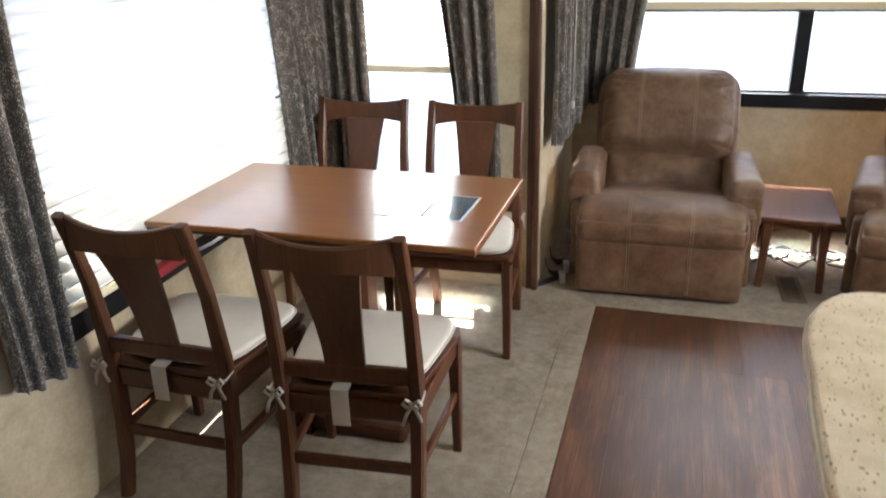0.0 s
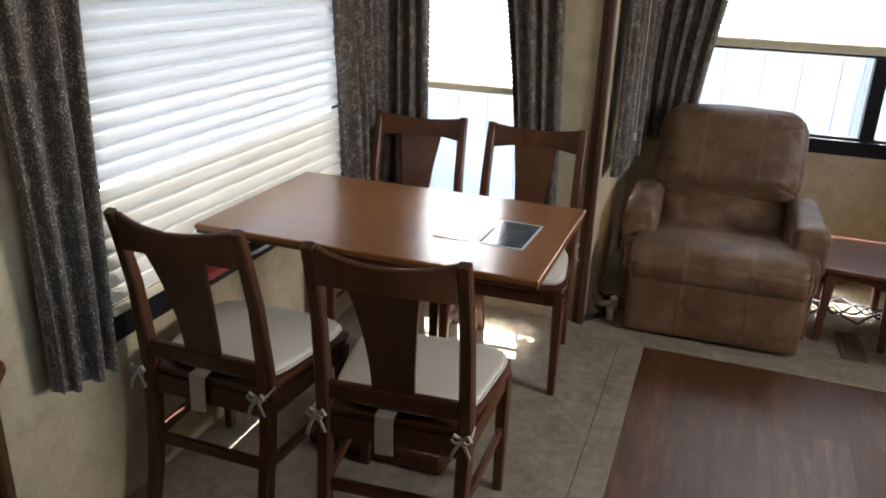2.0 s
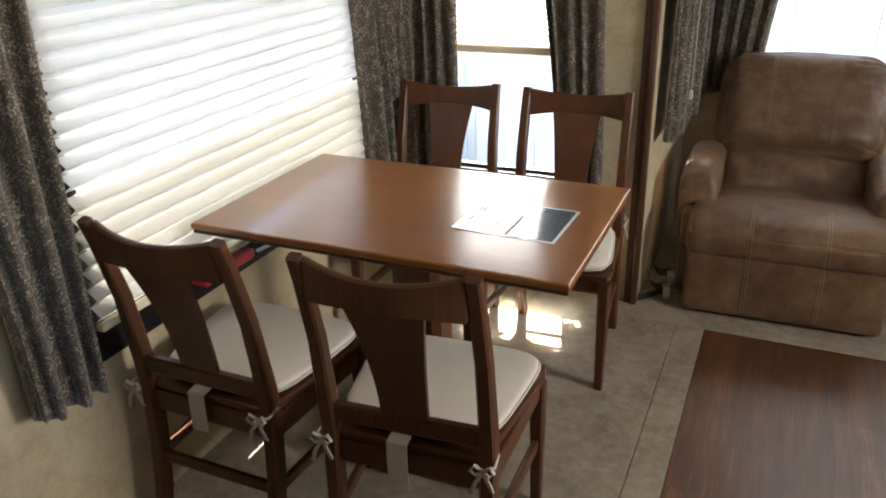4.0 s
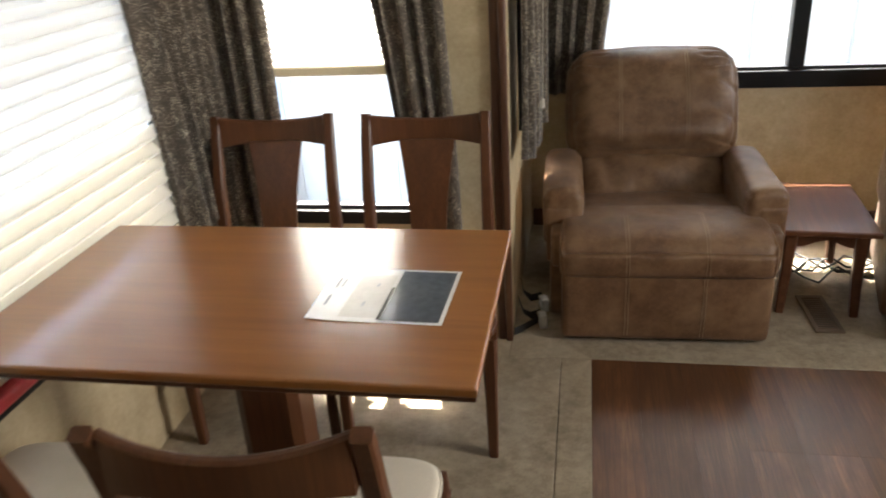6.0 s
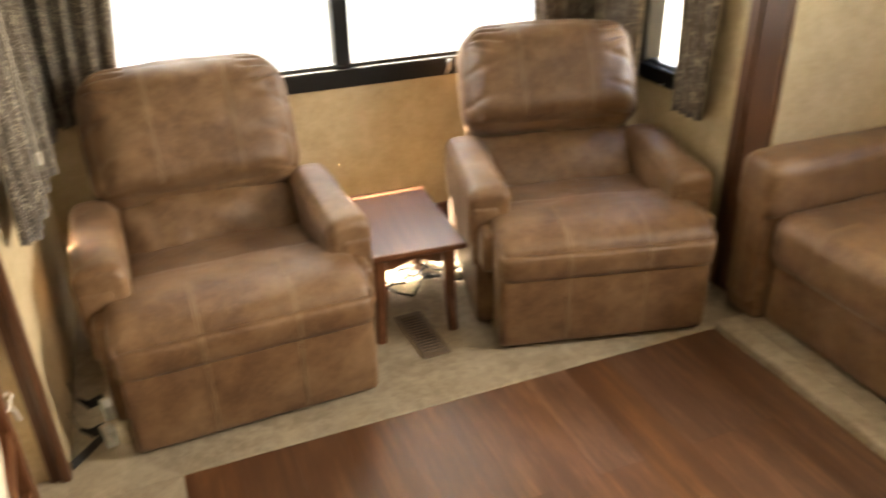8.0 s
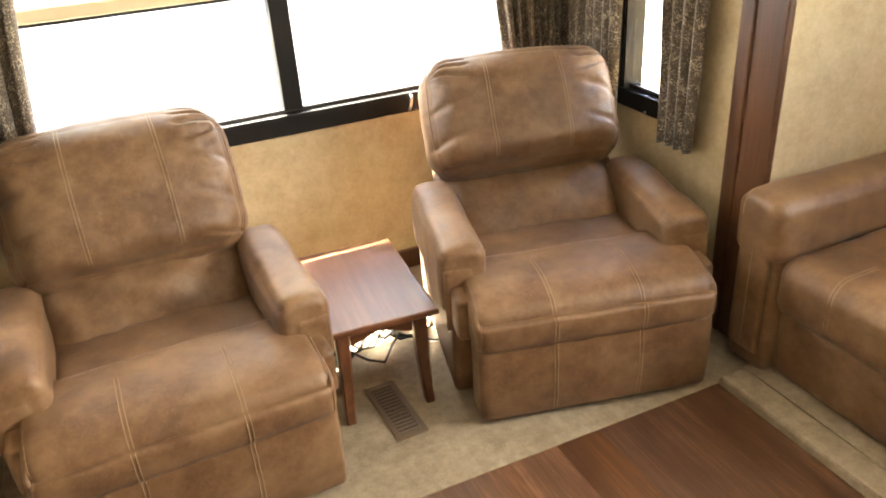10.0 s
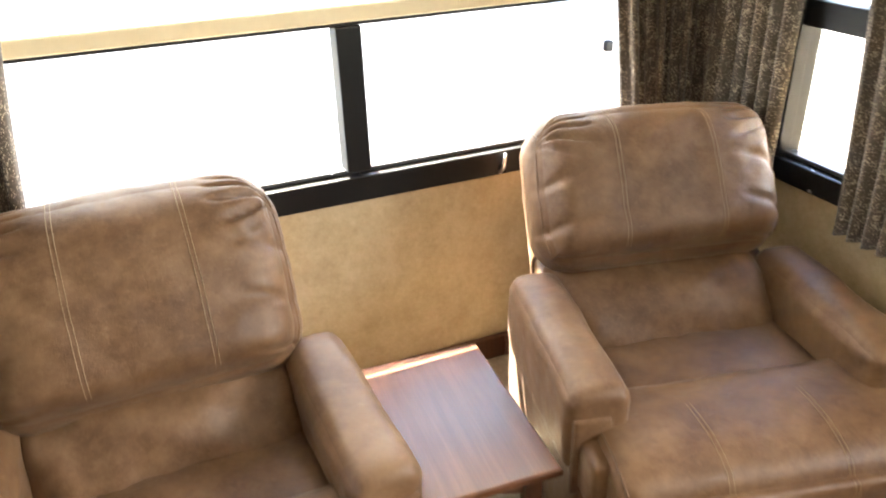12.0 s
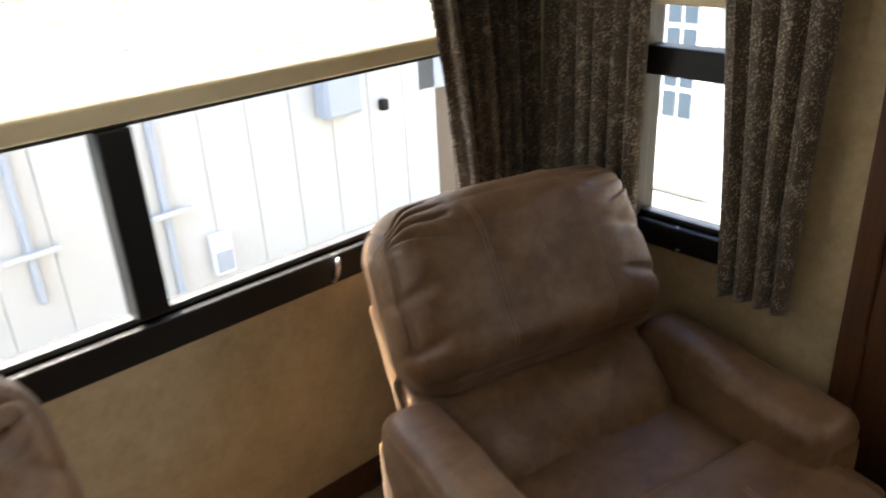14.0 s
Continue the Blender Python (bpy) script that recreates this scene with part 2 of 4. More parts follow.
# ---- mesh tools ----
def finish(bm, name, material, smooth=False):
    bmesh.ops.recalc_face_normals(bm, faces=bm.faces)
    me = bpy.data.meshes.new(name)
    bm.to_mesh(me)
    bm.free()
    me.materials.append(material)
    if smooth:
        for p in me.polygons:
            p.use_smooth = True
    return me


def part(name, bm, material, parent=None, label="", smooth=False, at=None):
    ob = new(name, finish(bm, name, material, smooth))
    if parent is not None:
        ob.parent = parent
    if at is not None:
        ob.matrix_basis = at
    if label:
        ob["label"] = label
    return ob


def box(lo, hi, bevel=0.0, bm=None, segs=2):
    out = bm if bm is not None else bmesh.new()
    r = bmesh.ops.create_cube(out, size=1.0)
    lo, hi = Vector(lo), Vector(hi)
    for v in r["verts"]:
        v.co = Vector((lo[i] + (v.co[i] + 0.5) * (hi[i] - lo[i]) for i in range(3)))
    if bevel > 0:
        edges = list({e for v in r["verts"] for e in v.link_edges})
        bmesh.ops.bevel(out, geom=edges, offset=bevel, segments=segs, profile=0.5, affect="EDGES", clamp_overlap=True)
    return out


def prism(points, z0, z1, bevel=0.0, segs=3):
    bm = bmesh.new()
    low = [bm.verts.new((x, y, z0)) for x, y in points]
    f = bm.faces.new(low)
    r = bmesh.ops.extrude_face_region(bm, geom=[f])
    for v in r["geom"]:
        if isinstance(v, bmesh.types.BMVert):
            v.co.z = z1
    if bevel:
        edges = [e for e in bm.edges if abs(e.verts[0].co.z - e.verts[1].co.z) < 1e-6]
        bmesh.ops.bevel(bm, geom=edges, offset=bevel, segments=segs, profile=0.5, affect="EDGES", clamp_overlap=True)
    return bm


def sweep(path, size, bm=None, round_=0.3):
    """A bar of rectangular section, softened, along a path of points; size is one (w, d) or one per point. w lies across x."""
    out = bm if bm is not None else bmesh.new()
    rings = []
    for i, p in enumerate(path):
        w, d = size[i] if isinstance(size, list) else size
        p = Vector(p)
        a, b = Vector(path[max(i - 1, 0)]), Vector(path[min(i + 1, len(path) - 1)])
        along = (b - a).normalized()
        ref = Vector((1, 0, 0)) if abs(along.x) < 0.8 else Vector((0, 1, 0))
        u = (ref - along * ref.dot(along)).normalized()
        v = along.cross(u)
        k = 1 - round_
        ring = [(1, k), (k, 1), (-k, 1), (-1, k), (-1, -k), (-k, -1), (k, -1), (1, -k)]
        rings.append([out.verts.new(p + u * (w / 2 * x) + v * (d / 2 * y)) for x, y in ring])
    for r0, r1 in zip(rings, rings[1:]):
        for j in range(8):
            out.faces.new((r0[j], r0[(j + 1) % 8], r1[(j + 1) % 8], r1[j]))
    out.faces.new(rings[0])
    out.faces.new(rings[-1])
    return out


def tube(path, radius, bm=None, n=6):
    out = bm if bm is not None else bmesh.new()
    rings = []
    for i, p in enumerate(path):
        a, b = Vector(path[max(i - 1, 0)]), Vector(path[min(i + 1, len(path) - 1)])
        along = (b - a).normalized()
        ref = Vector((0, 0, 1)) if abs(along.z) < 0.8 else Vector((1, 0, 0))
        u = along.cross(ref).normalized()
        v = along.cross(u)
        rings.append([out.verts.new(Vector(p) + (u * math.cos(k * math.tau / n) + v * math.sin(k * math.tau / n)) * radius) for k in range(n)])
    for r0, r1 in zip(rings, rings[1:]):
        for j in range(n):
            out.faces.new((r0[j], r0[(j + 1) % n], r1[(j + 1) % n], r1[j]))
    out.faces.new(rings[0])
    out.faces.new(rings[-1])
    return out


def puffy(size, e=4.0, n=14, shape=None):
    """A padded block: a subdivided cube drawn towards a superellipsoid of exponent e, or with e below 1 a block whose edges are rounded by e metres. shape(u, p) may move a point p whose cube coordinates are u."""
    bm = bmesh.new()
    bmesh.ops.create_cube(bm, size=2.0)
    bmesh.ops.subdivide_edges(bm, edges=bm.edges, cuts=n, use_grid_fill=True)
    for v in bm.verts:
        u = v.co.copy()
        if e < 1:
            u = Vector([math.sin(c * math.pi / 2) for c in u])
        v.co = puff_point(u, size, e, shape)
    return bm


def puff_point(u, size, e=4.0, shape=None):
    if e < 1:
        q = Vector((u.x * size[0] / 2, u.y * size[1] / 2, u.z * size[2] / 2))
        core = Vector([max(-h / 2 + e, min(h / 2 - e, c)) for c, h in zip(q, size)])
        d = q - core
        p = core + d.normalized() * min(e, d.length) if d.length > 0 else q
        return shape(u, p) if shape else p
    r = (abs(u.x) ** e + abs(u.y) ** e + abs(u.z) ** e) ** (1 / e)
    m = max(abs(u.x), abs(u.y), abs(u.z))
    q = u * (m / r if r else 1)
    p = Vector((q.x * size[0] / 2, q.y * size[1] / 2, q.z * size[2] / 2))
    return shape(u, p) if shape else p


def structure(ob, label, category=""):
    return tagged(ob, label, category, kind="structure")


def thing(name, label, category, at=None, group=""):
    ob = new(name)
    ob.empty_display_size = 0.1
    tagged(ob, label, category, group)
    if at is not None:
        ob.matrix_basis = at
    return ob


# ---- plan ----
XL, YE = -1.33, 0.13          # dinette slide-out: side wall and end wall
XW, XR, YR = -0.29, 2.02, 1.22  # rear lounge: side walls and rear wall
CEIL, BACK = 2.05, -4.6


def wall_grid(axis, p0, p1, a0, a1, z0, z1, holes=()):
    """A wall of thickness p0..p1 along x ('x': the wall faces x and runs in y) with rectangular holes (a0, a1, z0, z1)."""
    bm = bmesh.new()
    cuts_a = sorted({a0, a1, *[h[0] for h in holes], *[h[1] for h in holes]})
    cuts_z = sorted({z0, z1, *[h[2] for h in holes], *[h[3] for h in holes]})
    for i in range(len(cuts_a) - 1):
        for j in range(len(cuts_z) - 1):
            ca, cz = (cuts_a[i] + cuts_a[i + 1]) / 2, (cuts_z[j] + cuts_z[j + 1]) / 2
            if any(h[0] < ca < h[1] and h[2] < cz < h[3] for h in holes):
                continue
            if axis == "x":
                box((p0, cuts_a[i], cuts_z[j]), (p1, cuts_a[i + 1], cuts_z[j + 1]), bm=bm)
            else:
                box((cuts_a[i], p0, cuts_z[j]), (cuts_a[i + 1], p1, cuts_z[j + 1]), bm=bm)
    bmesh.ops.remove_doubles(bm, verts=bm.verts, dist=1e-5)
    seen = {}
    for f in bm.faces:
        seen.setdefault(tuple(round(c, 4) for c in f.calc_center_median()), []).append(f)
    bmesh.ops.delete(bm, geom=[f for fs in seen.values() if len(fs) > 1 for f in fs], context="FACES")
    return bm


LWIN = (-1.60, -0.16, 0.60, 1.62)
EWIN = (-1.12, -0.56, 0.51, 1.62)
SWIN = (0.58, 0.98, 0.72, 1.55)
RWIN = (-0.08, 1.80, 0.74, 1.62)
QWIN = (0.50, 0.85, 0.72, 1.62)
# openings added in unseen walls to hold the fill lamps
SOFA_OPENING = (-1.75, -0.8, 1.1, 1.9)
KITCHEN_OPENING = (-4.2, -2.6, 1.0, 1.7)
WT = 0.07


def fill_light(name, place, target, width, height, power, color=(1.0, 0.97, 0.93), spread=115):
    """A fill lamp added in an opening of a wall that is out of view."""
    ob = new(name, bpy.data.lights.new(name, "AREA"))
    ob.data.shape, ob.data.size, ob.data.size_y, ob.data.energy, ob.data.color = "RECTANGLE", width, height, power, color
    ob.data.spread = radians(spread)
    ob.matrix_world = look(place, target)
    return ob


# invented fill from the sofa and kitchen sides, brightens the room
fill_light("sofa_window_light", (2.9, -1.275, 1.5), (0, -1.275, 1.5), 0.9, 0.75, SOFA_FILL)
fill_light("kitchen_window_light", (XR + 0.03, -3.4, 1.35), (0, -3.4, 1.35), 1.5, 0.65, KITCHEN_FILL)
structure(part("wall_west", wall_grid("x", XL - WT, XL, BACK, YE + WT, -0.02, CEIL, [LWIN]), M_WALL), "beige mottled vinyl wall of the dinette slide-out")
structure(part("wall_dinette_end", wall_grid("y", YE, YE + WT, XL, XW - WT, -0.02, CEIL, [EWIN]), M_WALL), "beige mottled vinyl end wall with a narrow window")
structure(part("wall_lounge_west", wall_grid("x", XW - WT, XW, YE, YR + WT, -0.02, CEIL, [SWIN]), M_WALL), "beige mottled vinyl side wall behind the curtain")
structure(part("wall_north", wall_grid("y", YR, YR + WT, XW, XR, -0.02, CEIL, [RWIN]), M_WALL), "beige mottled vinyl rear wall under the wide window")
structure(part("wall_east", wall_grid("x", XR, XR + WT, 0.285, YR + WT, -0.02, CEIL, [QWIN]), M_WALL), "beige mottled vinyl side wall with a narrow window")
structure(part("wall_sofa_end", wall_grid("y", 0.115, 0.185, XR + 0.004, 2.95, -0.02, CEIL), M_WALL), "beige vinyl end wall of the sofa slide-out")
structure(part("wall_sofa_side", wall_grid("x", 2.88, 2.95, -2.0, 0.115, -0.02, CEIL, [SOFA_OPENING]), M_WALL), "beige vinyl wall behind the sofa")
structure(part("wall_sofa_front", wall_grid("y", -2.07, -2.0, XR, 2.95, -0.02, CEIL), M_WALL), "beige vinyl end wall of the sofa slide-out")
# closing walls out of view, their dark wood chosen to dim the bounce
structure(part("wall_kitchen", wall_grid("x", XR, XR + WT, BACK, -2.07, -0.02, CEIL, [KITCHEN_OPENING]), M_TRIM), "unseen closing wall of the kitchen side, dark brown wood to cut bounced light")
structure(part("wall_south", wall_grid("y", BACK - WT, BACK, XL - WT, XR + WT, -0.02, CEIL), M_TRIM), "unseen closing wall at the far end, dark brown wood to cut bounced light")
bm = box((XL - WT, BACK - WT, CEIL), (2.95, YE + WT, CEIL + 0.06))
box((XW - WT, YE + WT + 0.0005, CEIL), (XR + WT, YR + WT, CEIL + 0.06), bm=bm)
structure(part("ceiling", bm, M_CEIL), "off-white vinyl ceiling panel")

# floors
structure(part("floor", box((XL - WT, BACK - WT, -0.08), (2.95, YR + WT, -0.02)), M_JOINT), "dark subfloor under the coverings")
structure(part("carpet_dinette", prism([(XL, BACK), (-0.1075, BACK), (-0.1075, -0.001), (XW - 0.001, -0.001), (XW - 0.001, YE), (XL, YE)], -0.02, 0.0, 0.002, 1), M_CARPET), "beige speckled low-pile carpet of the slide-out", "carpet")
structure(part("carpet_edge", box((-0.105, BACK, -0.02), (-0.001, -0.001, 0.0), 0.002), M_CARPET), "beige speckled carpet strip beside the planks", "carpet")
structure(part("carpet_lounge", box((XW, 0.0, -0.02), (XR, YR, 0.0), 0.003), M_CARPET), "beige speckled low-pile carpet under the recliners", "carpet")
structure(part("carpet_step", box((1.80, -2.0, -0.02), (1.895, 0.0, 0.035), 0.012), M_CARPET), "beige carpeted lip of the sofa slide-out", "carpet")
structure(part("floor_sofa", box((1.897, -2.0, -0.02), (2.88, 0.0, 0.03)), M_CARPET), "beige carpeted floor of the sofa slide-out", "carpet")


# ---- windows ----
def window(name, label, axis, wall, inward, hole, rail, mullions=(), bars=(), rounded=False):
    """A black aluminium window in a hole of a wall whose inner face lies at wall; inward is +1 or -1 along the axis."""
    a0, a1, z0, z1 = hole
    root = thing(name, label, "window")
    root["kind"] = "structure"
    out = wall - inward * 0.05
    inn = wall + inward * 0.016

    def bar(nm, la, ha, lz, hz, d0=out, d1=inn, bev=0.004, m=M_BLACK):
        lo, hi = sorted((d0, d1))
        if axis == "x":
            bm = box((lo, la, lz), (hi, ha, hz), bev)
        else:
            bm = box((la, lo, lz), (ha, hi, hz), bev)
        return part(nm, bm, m, root)

    bar("window_sill", a0 - rail * 0.5, a1 + rail * 0.5, z0 - rail, z0)
    bar("window_head", a0 - rail * 0.5, a1 + rail * 0.5, z1, z1 + rail * 0.7)
    bar("window_frame", a0 - rail * 0.5, a0, z0, z1)
    bar("window_frame", a1, a1 + rail * 0.5, z0, z1)
    deep = wall - inward * 0.071
    for la, ha, lz, hz in ((a0, a0 + 0.012, z0, z1), (a1 - 0.012, a1, z0, z1), (a0 + 0.0125, a1 - 0.0125, z1 - 0.012, z1)):
        bar("jamb", la, ha, lz, hz, deep, wall + inward * 0.012, 0.002)
    # inner lip, slimmer and set back
    bar("sash", a0 + 0.013, a1 - 0.013, z0 + 0.0005, z0 + 0.014, out, wall - inward * 0.012, 0.002, M_SASH)
    for c, w in mullions:
        bar("mullion", c - w / 2, c + w / 2, z0 + 0.0145, min(z1, 1.149))
    for c, w in bars:
        bar("crossbar", a0 + 0.0125, a1 - 0.0125, c - w / 2, c + w / 2, out, wall + inward * 0.008)
    g = wall - inward * 0.03
    if axis == "x":
        bm = box((g - 0.002, a0 + 0.0125, z0 + 0.015), (g + 0.002, a1 - 0.0125, z1 - 0.0125))
    else:
        bm = box((a0 + 0.0125, g - 0.002, z0 + 0.015), (a1 - 0.0125, g + 0.002, z1 - 0.0125))
    gl = part("pane", bm, M_GLASS, root)
    gl.visible_shadow = False
    return root


w1 = window("window_1", "wide window with a black frame beside the dining table", "x", XL, 1, LWIN, 0.09)
w2 = window("window_2", "narrow window with a black frame behind the dining chairs", "y", YE, -1, EWIN, 0.05)
w3 = window("window_3", "side window with a black frame behind dark curtains", "x", XW, 1, SWIN, 0.05)
w4 = window("window_4", "wide rear window with a black frame and a centre mullion", "y", YR, -1, RWIN, 0.075, [(0.856, 0.068)], [(1.1625, 0.026)])
w5 = window("window_5", "narrow side window with a black frame and a crossbar", "x", XR, -1, QWIN, 0.065, (), [(1.13, 0.07)])


def latch():
    return sweep([(0, 0, 0.0), (0.004, -0.012, 0.02), (0.008, -0.014, 0.045), (0.012, -0.008, 0.062)], [(0.012, 0.008), (0.011, 0.007), (0.01, 0.006), (0.009, 0.005)])


part("latch", latch(), M_SILVER, w4, "chrome latch lever", True, pose(1.292, YR - 0.016, 0.672))
part("latch", latch(), M_SILVER, w5, "small chrome latch", True, pose(XR - 0.016, 0.70, 0.66, 0, 0, 90))
bm = box((XL + 0.017, -1.29, 0.566), (XL + 0.072, -1.06, 0.598), 0.008)
part("emergency_handle", bm, M_RED, w1, "red plastic emergency exit handle")
bm = tube([(XL + 0.03, -1.0, 0.555), (XL + 0.05, -0.95, 0.56), (XL + 0.05, -0.8, 0.56), (XL + 0.03, -0.76, 0.555)], 0.006)
part("pull_bar", bm, M_SILVER, w1, "slim metal pull bar", True)


def pleated_shade(name, label, axis, wall, inward, a0, a1, z0, z1, rail=0.03, pitch=0.02, depth=0.009, split=None):
    root = thing(name, label, "window shade")
    c = wall + inward * 0.03
    spans = [("pleats", z0 + rail, z1, M_SHADE, "white pleated translucent fabric")]
    # below split the pleats are coloured darker, in place of an outside shadow
    if split:
        spans = [("pleats", split + 0.012, z1, M_SHEER, "white sheer pleated fabric"), ("shadowed_pleats", z0 + rail, split, M_SHEER_SHADOW, "lower pleated fabric, coloured beige for a shadow from outside")]
    for nm, s0, s1, m, lab in spans:
        bm = bmesh.new()
        n = max(2, int((s1 - s0) / pitch))
        rows = []
        for i in range(2 * n + 1):
            z = s0 + (s1 - s0) * i / (2 * n)
            d = c + (depth if i % 2 else -depth)
            rows.append([bm.verts.new((d, a, z) if axis == "x" else (a, d, z)) for a in (a0, (a0 + a1) / 2, a1)])
        for r0, r1 in zip(rows, rows[1:]):
            for j in range(2):
                bm.faces.new((r0[j], r0[j + 1], r1[j + 1], r1[j]))
        part(nm, bm, m, root, lab)
    lo, hi = sorted((c - 0.013, c + 0.013))
    if axis == "x":
        b1, b2 = ((lo, a0, z0), (hi, a1, z0 + rail)), ((lo, a0, z1), (hi, a1, z1 + 0.03))
    else:
        b1, b2 = ((a0, lo, z0), (a1, hi, z0 + rail)), ((a0, lo, z1), (a1, hi, z1 + 0.03))
    part("bottom_rail", box(*b1, 0.006), M_SHADERAIL, root, "cream bottom rail")
    part("head_rail", box(*b2, 0.004), M_SHADERAIL, root)
    return root


pleated_shade("pleated_shade", "white pleated shade let down over the wide dinette window", "x", XL, 1, LWIN[0] - 0.03, LWIN[1] + 0.03, 0.601, 1.6, 0.02, 0.042, 0.015, 0.95)
pleated_shade("pleated_shade", "cream pleated shade half lowered in the narrow dinette window", "y", YE, -1, EWIN[0] + 0.004, EWIN[1] - 0.004, 1.0, 1.6)
pleated_shade("pleated_shade", "cream pleated shade half lowered over the rear window", "y", YR, -1, RWIN[0] - 0.01, RWIN[1] + 0.01, 1.165, 1.6, 0.042)
pleated_shade("pleated_shade", "cream pleated shade raised in the narrow side window", "x", XR, -1, QWIN[0] + 0.004, QWIN[1] - 0.004, 1.265, 1.6)


# ---- curtains ----
def curtain(label, a, b, z0, z1, folds=6, amp=0.03, top=(0.0, 0.0), drift=0.0, seed=1):
    """A gathered drape with real folds from a to b (x, y at its foot); top: how far the two ends move along the line at the head."""
    a, b = Vector((*a, 0)), Vector((*b, 0))
    along = (b - a).normalized()
    side = Vector((-along.y, along.x, 0))
    ln = (b - a).length
    nu, nv = folds * 12, 26
    rnd = random.Random(seed)
    ph = [rnd.uniform(-0.5, 0.5) for _ in range(folds + 2)]
    am = [rnd.uniform(0.6, 1.15) for _ in range(folds + 2)]
    bm = bmesh.new()
    grid = []
    for j in range(nv + 1):
        v = j / nv
        row = []
        for i in range(nu + 1):
            u = i / nu
            k = u * folds
            i0 = int(k)
            f = k - i0
            aa = am[i0] * (1 - f) + am[i0 + 1] * f
            pp = ph[i0] * (1 - f) + ph[i0 + 1] * f
            w = math.sin(math.tau * k + pp + 0.5 * math.sin(v * 3 + seed))
            w += 0.35 * math.sin(math.tau * 2 * k + pp * 3 + v * 1.7)
            d = amp * aa * w * (0.65 + 0.35 * (1 - v)) + drift * (1 - v) ** 2
            s0 = top[0] * v ** 1.5
            s1 = ln + top[1] * v ** 1.5
            s = s0 + (s1 - s0) * u + 0.008 * math.sin(math.tau * k * 2 + 1)
            z = z0 + (z1 - z0) * v + (0.004 * math.sin(math.tau * k + 0.7) if j == 0 else 0)
            row.append(bm.verts.new(a + along * s + side * d + Vector((0, 0, z))))
        grid.append(row)
    for r0, r1 in zip(grid, grid[1:]):
        for i in range(nu):
            bm.faces.new((r0[i], r0[i + 1], r1[i + 1], r1[i]))
    ob = part("curtain", bm, M_CURTAIN, None, "", True)
    mod = ob.modifiers.new("thickness", "SOLIDIFY")
    mod.thickness = 0.003
    return tagged(ob, label, "curtain")


curtain("dark taupe flecked curtain hanging beside the dinette window", (XL + 0.08, -1.875), (XL + 0.08, -1.70), 0.505, 1.7, 3, 0.04, (-0.07, 0.05), seed=3)
curtain("dark taupe flecked curtain in the corner of the dinette window", (XL + 0.07, -0.30), (XL + 0.07, 0.03), 0.45, 1.7, 5, 0.042, (-0.12, 0), seed=5)
curtain("dark taupe flecked curtain on the end window by the corner", (XL + 0.05, YE - 0.065), (-1.05, YE - 0.065), 0.45, 1.7, 4, 0.03, (0, -0.02), seed=6)
curtain("dark taupe flecked curtain on the end window by the slide-out trim", (-0.635, YE - 0.065), (-0.455, YE - 0.065), 0.45, 1.7, 4, 0.03, (-0.14, -0.05), seed=8)
curtain("dark taupe flecked curtain over the lounge side window", (XW + 0.06, 0.19), (XW + 0.06, 0.572), 0.67, 1.7, 6, 0.026, seed=10)
curtain("dark taupe flecked curtain over the lounge side window in the corner", (XW + 0.075, 0.634), (XW + 0.06, 1.10), 0.67, 1.7, 6, 0.026, seed=11)
curtain("dark taupe flecked curtain tied back at the rear window", (XW + 0.02, YR - 0.07), (0.02, YR - 0.07), 0.67, 1.7, 5, 0.028, (0, 0.14), seed=13)
curtain("dark taupe flecked curtain at the rear window behind the recliner", (1.69, YR - 0.075), (1.97, YR - 0.075), 0.62, 1.7, 7, 0.028, (-0.17, 0), seed=15)
curtain("dark taupe flecked curtain at the side window in the corner", (XR - 0.065, 1.12), (XR - 0.065, 0.805), 0.62, 1.7, 6, 0.026, seed=17)
curtain("dark taupe flecked curtain hanging beside the narrow side window", (XR - 0.065, 0.57), (XR - 0.065, 0.395), 0.615, 1.7, 4, 0.026, (-0.10, 0.03), seed=19)

# ---- trim ----
def board(name, lo, hi, label, m=M_TRIM):
    root = thing(name, label, "trim")
    root["kind"] = "structure"
    part("board", box(lo, hi, 0.004), m, root)
    return root


t1 = board("trim_west", (XW - 0.05, YE - 0.02, 0.0), (XW - 0.0225, YE - 0.0005, CEIL), "dark brown wooden slide-out trim post")
part("bead", box((XW - 0.022, YE - 0.034, 0.0), (XW + 0.004, YE - 0.0005, CEIL), 0.007), M_TRIM, t1)
t2 = board("trim_east", (XR - 0.02, 0.115, 0.0), (XR + 0.0035, 0.2298, CEIL), "brown wooden slide-out trim board by the sofa")
part("bead", box((XR - 0.027, 0.23, 0.0), (XR + 0.0035, 0.2848, CEIL), 0.006), M_TRIM, t2)
vl = thing("valance", "dark brown wooden window valance above the rear window", "valance")
part("front_board", box((XW + 0.13, YR - 0.13, 1.53), (XR - 0.13, YR - 0.11, 1.72), 0.005), M_TRIM, vl)
part("top_board", box((XW + 0.13, YR - 0.109, 1.70), (XR - 0.13, YR - 0.001, 1.72), 0.003), M_TRIM, vl)
structure(part("baseboard", box((XW + 0.01, YR - 0.02, 0.0), (XR - 0.01, YR - 0.0005, 0.085), 0.004), M_TRIM), "dark brown wooden baseboard under the rear window")


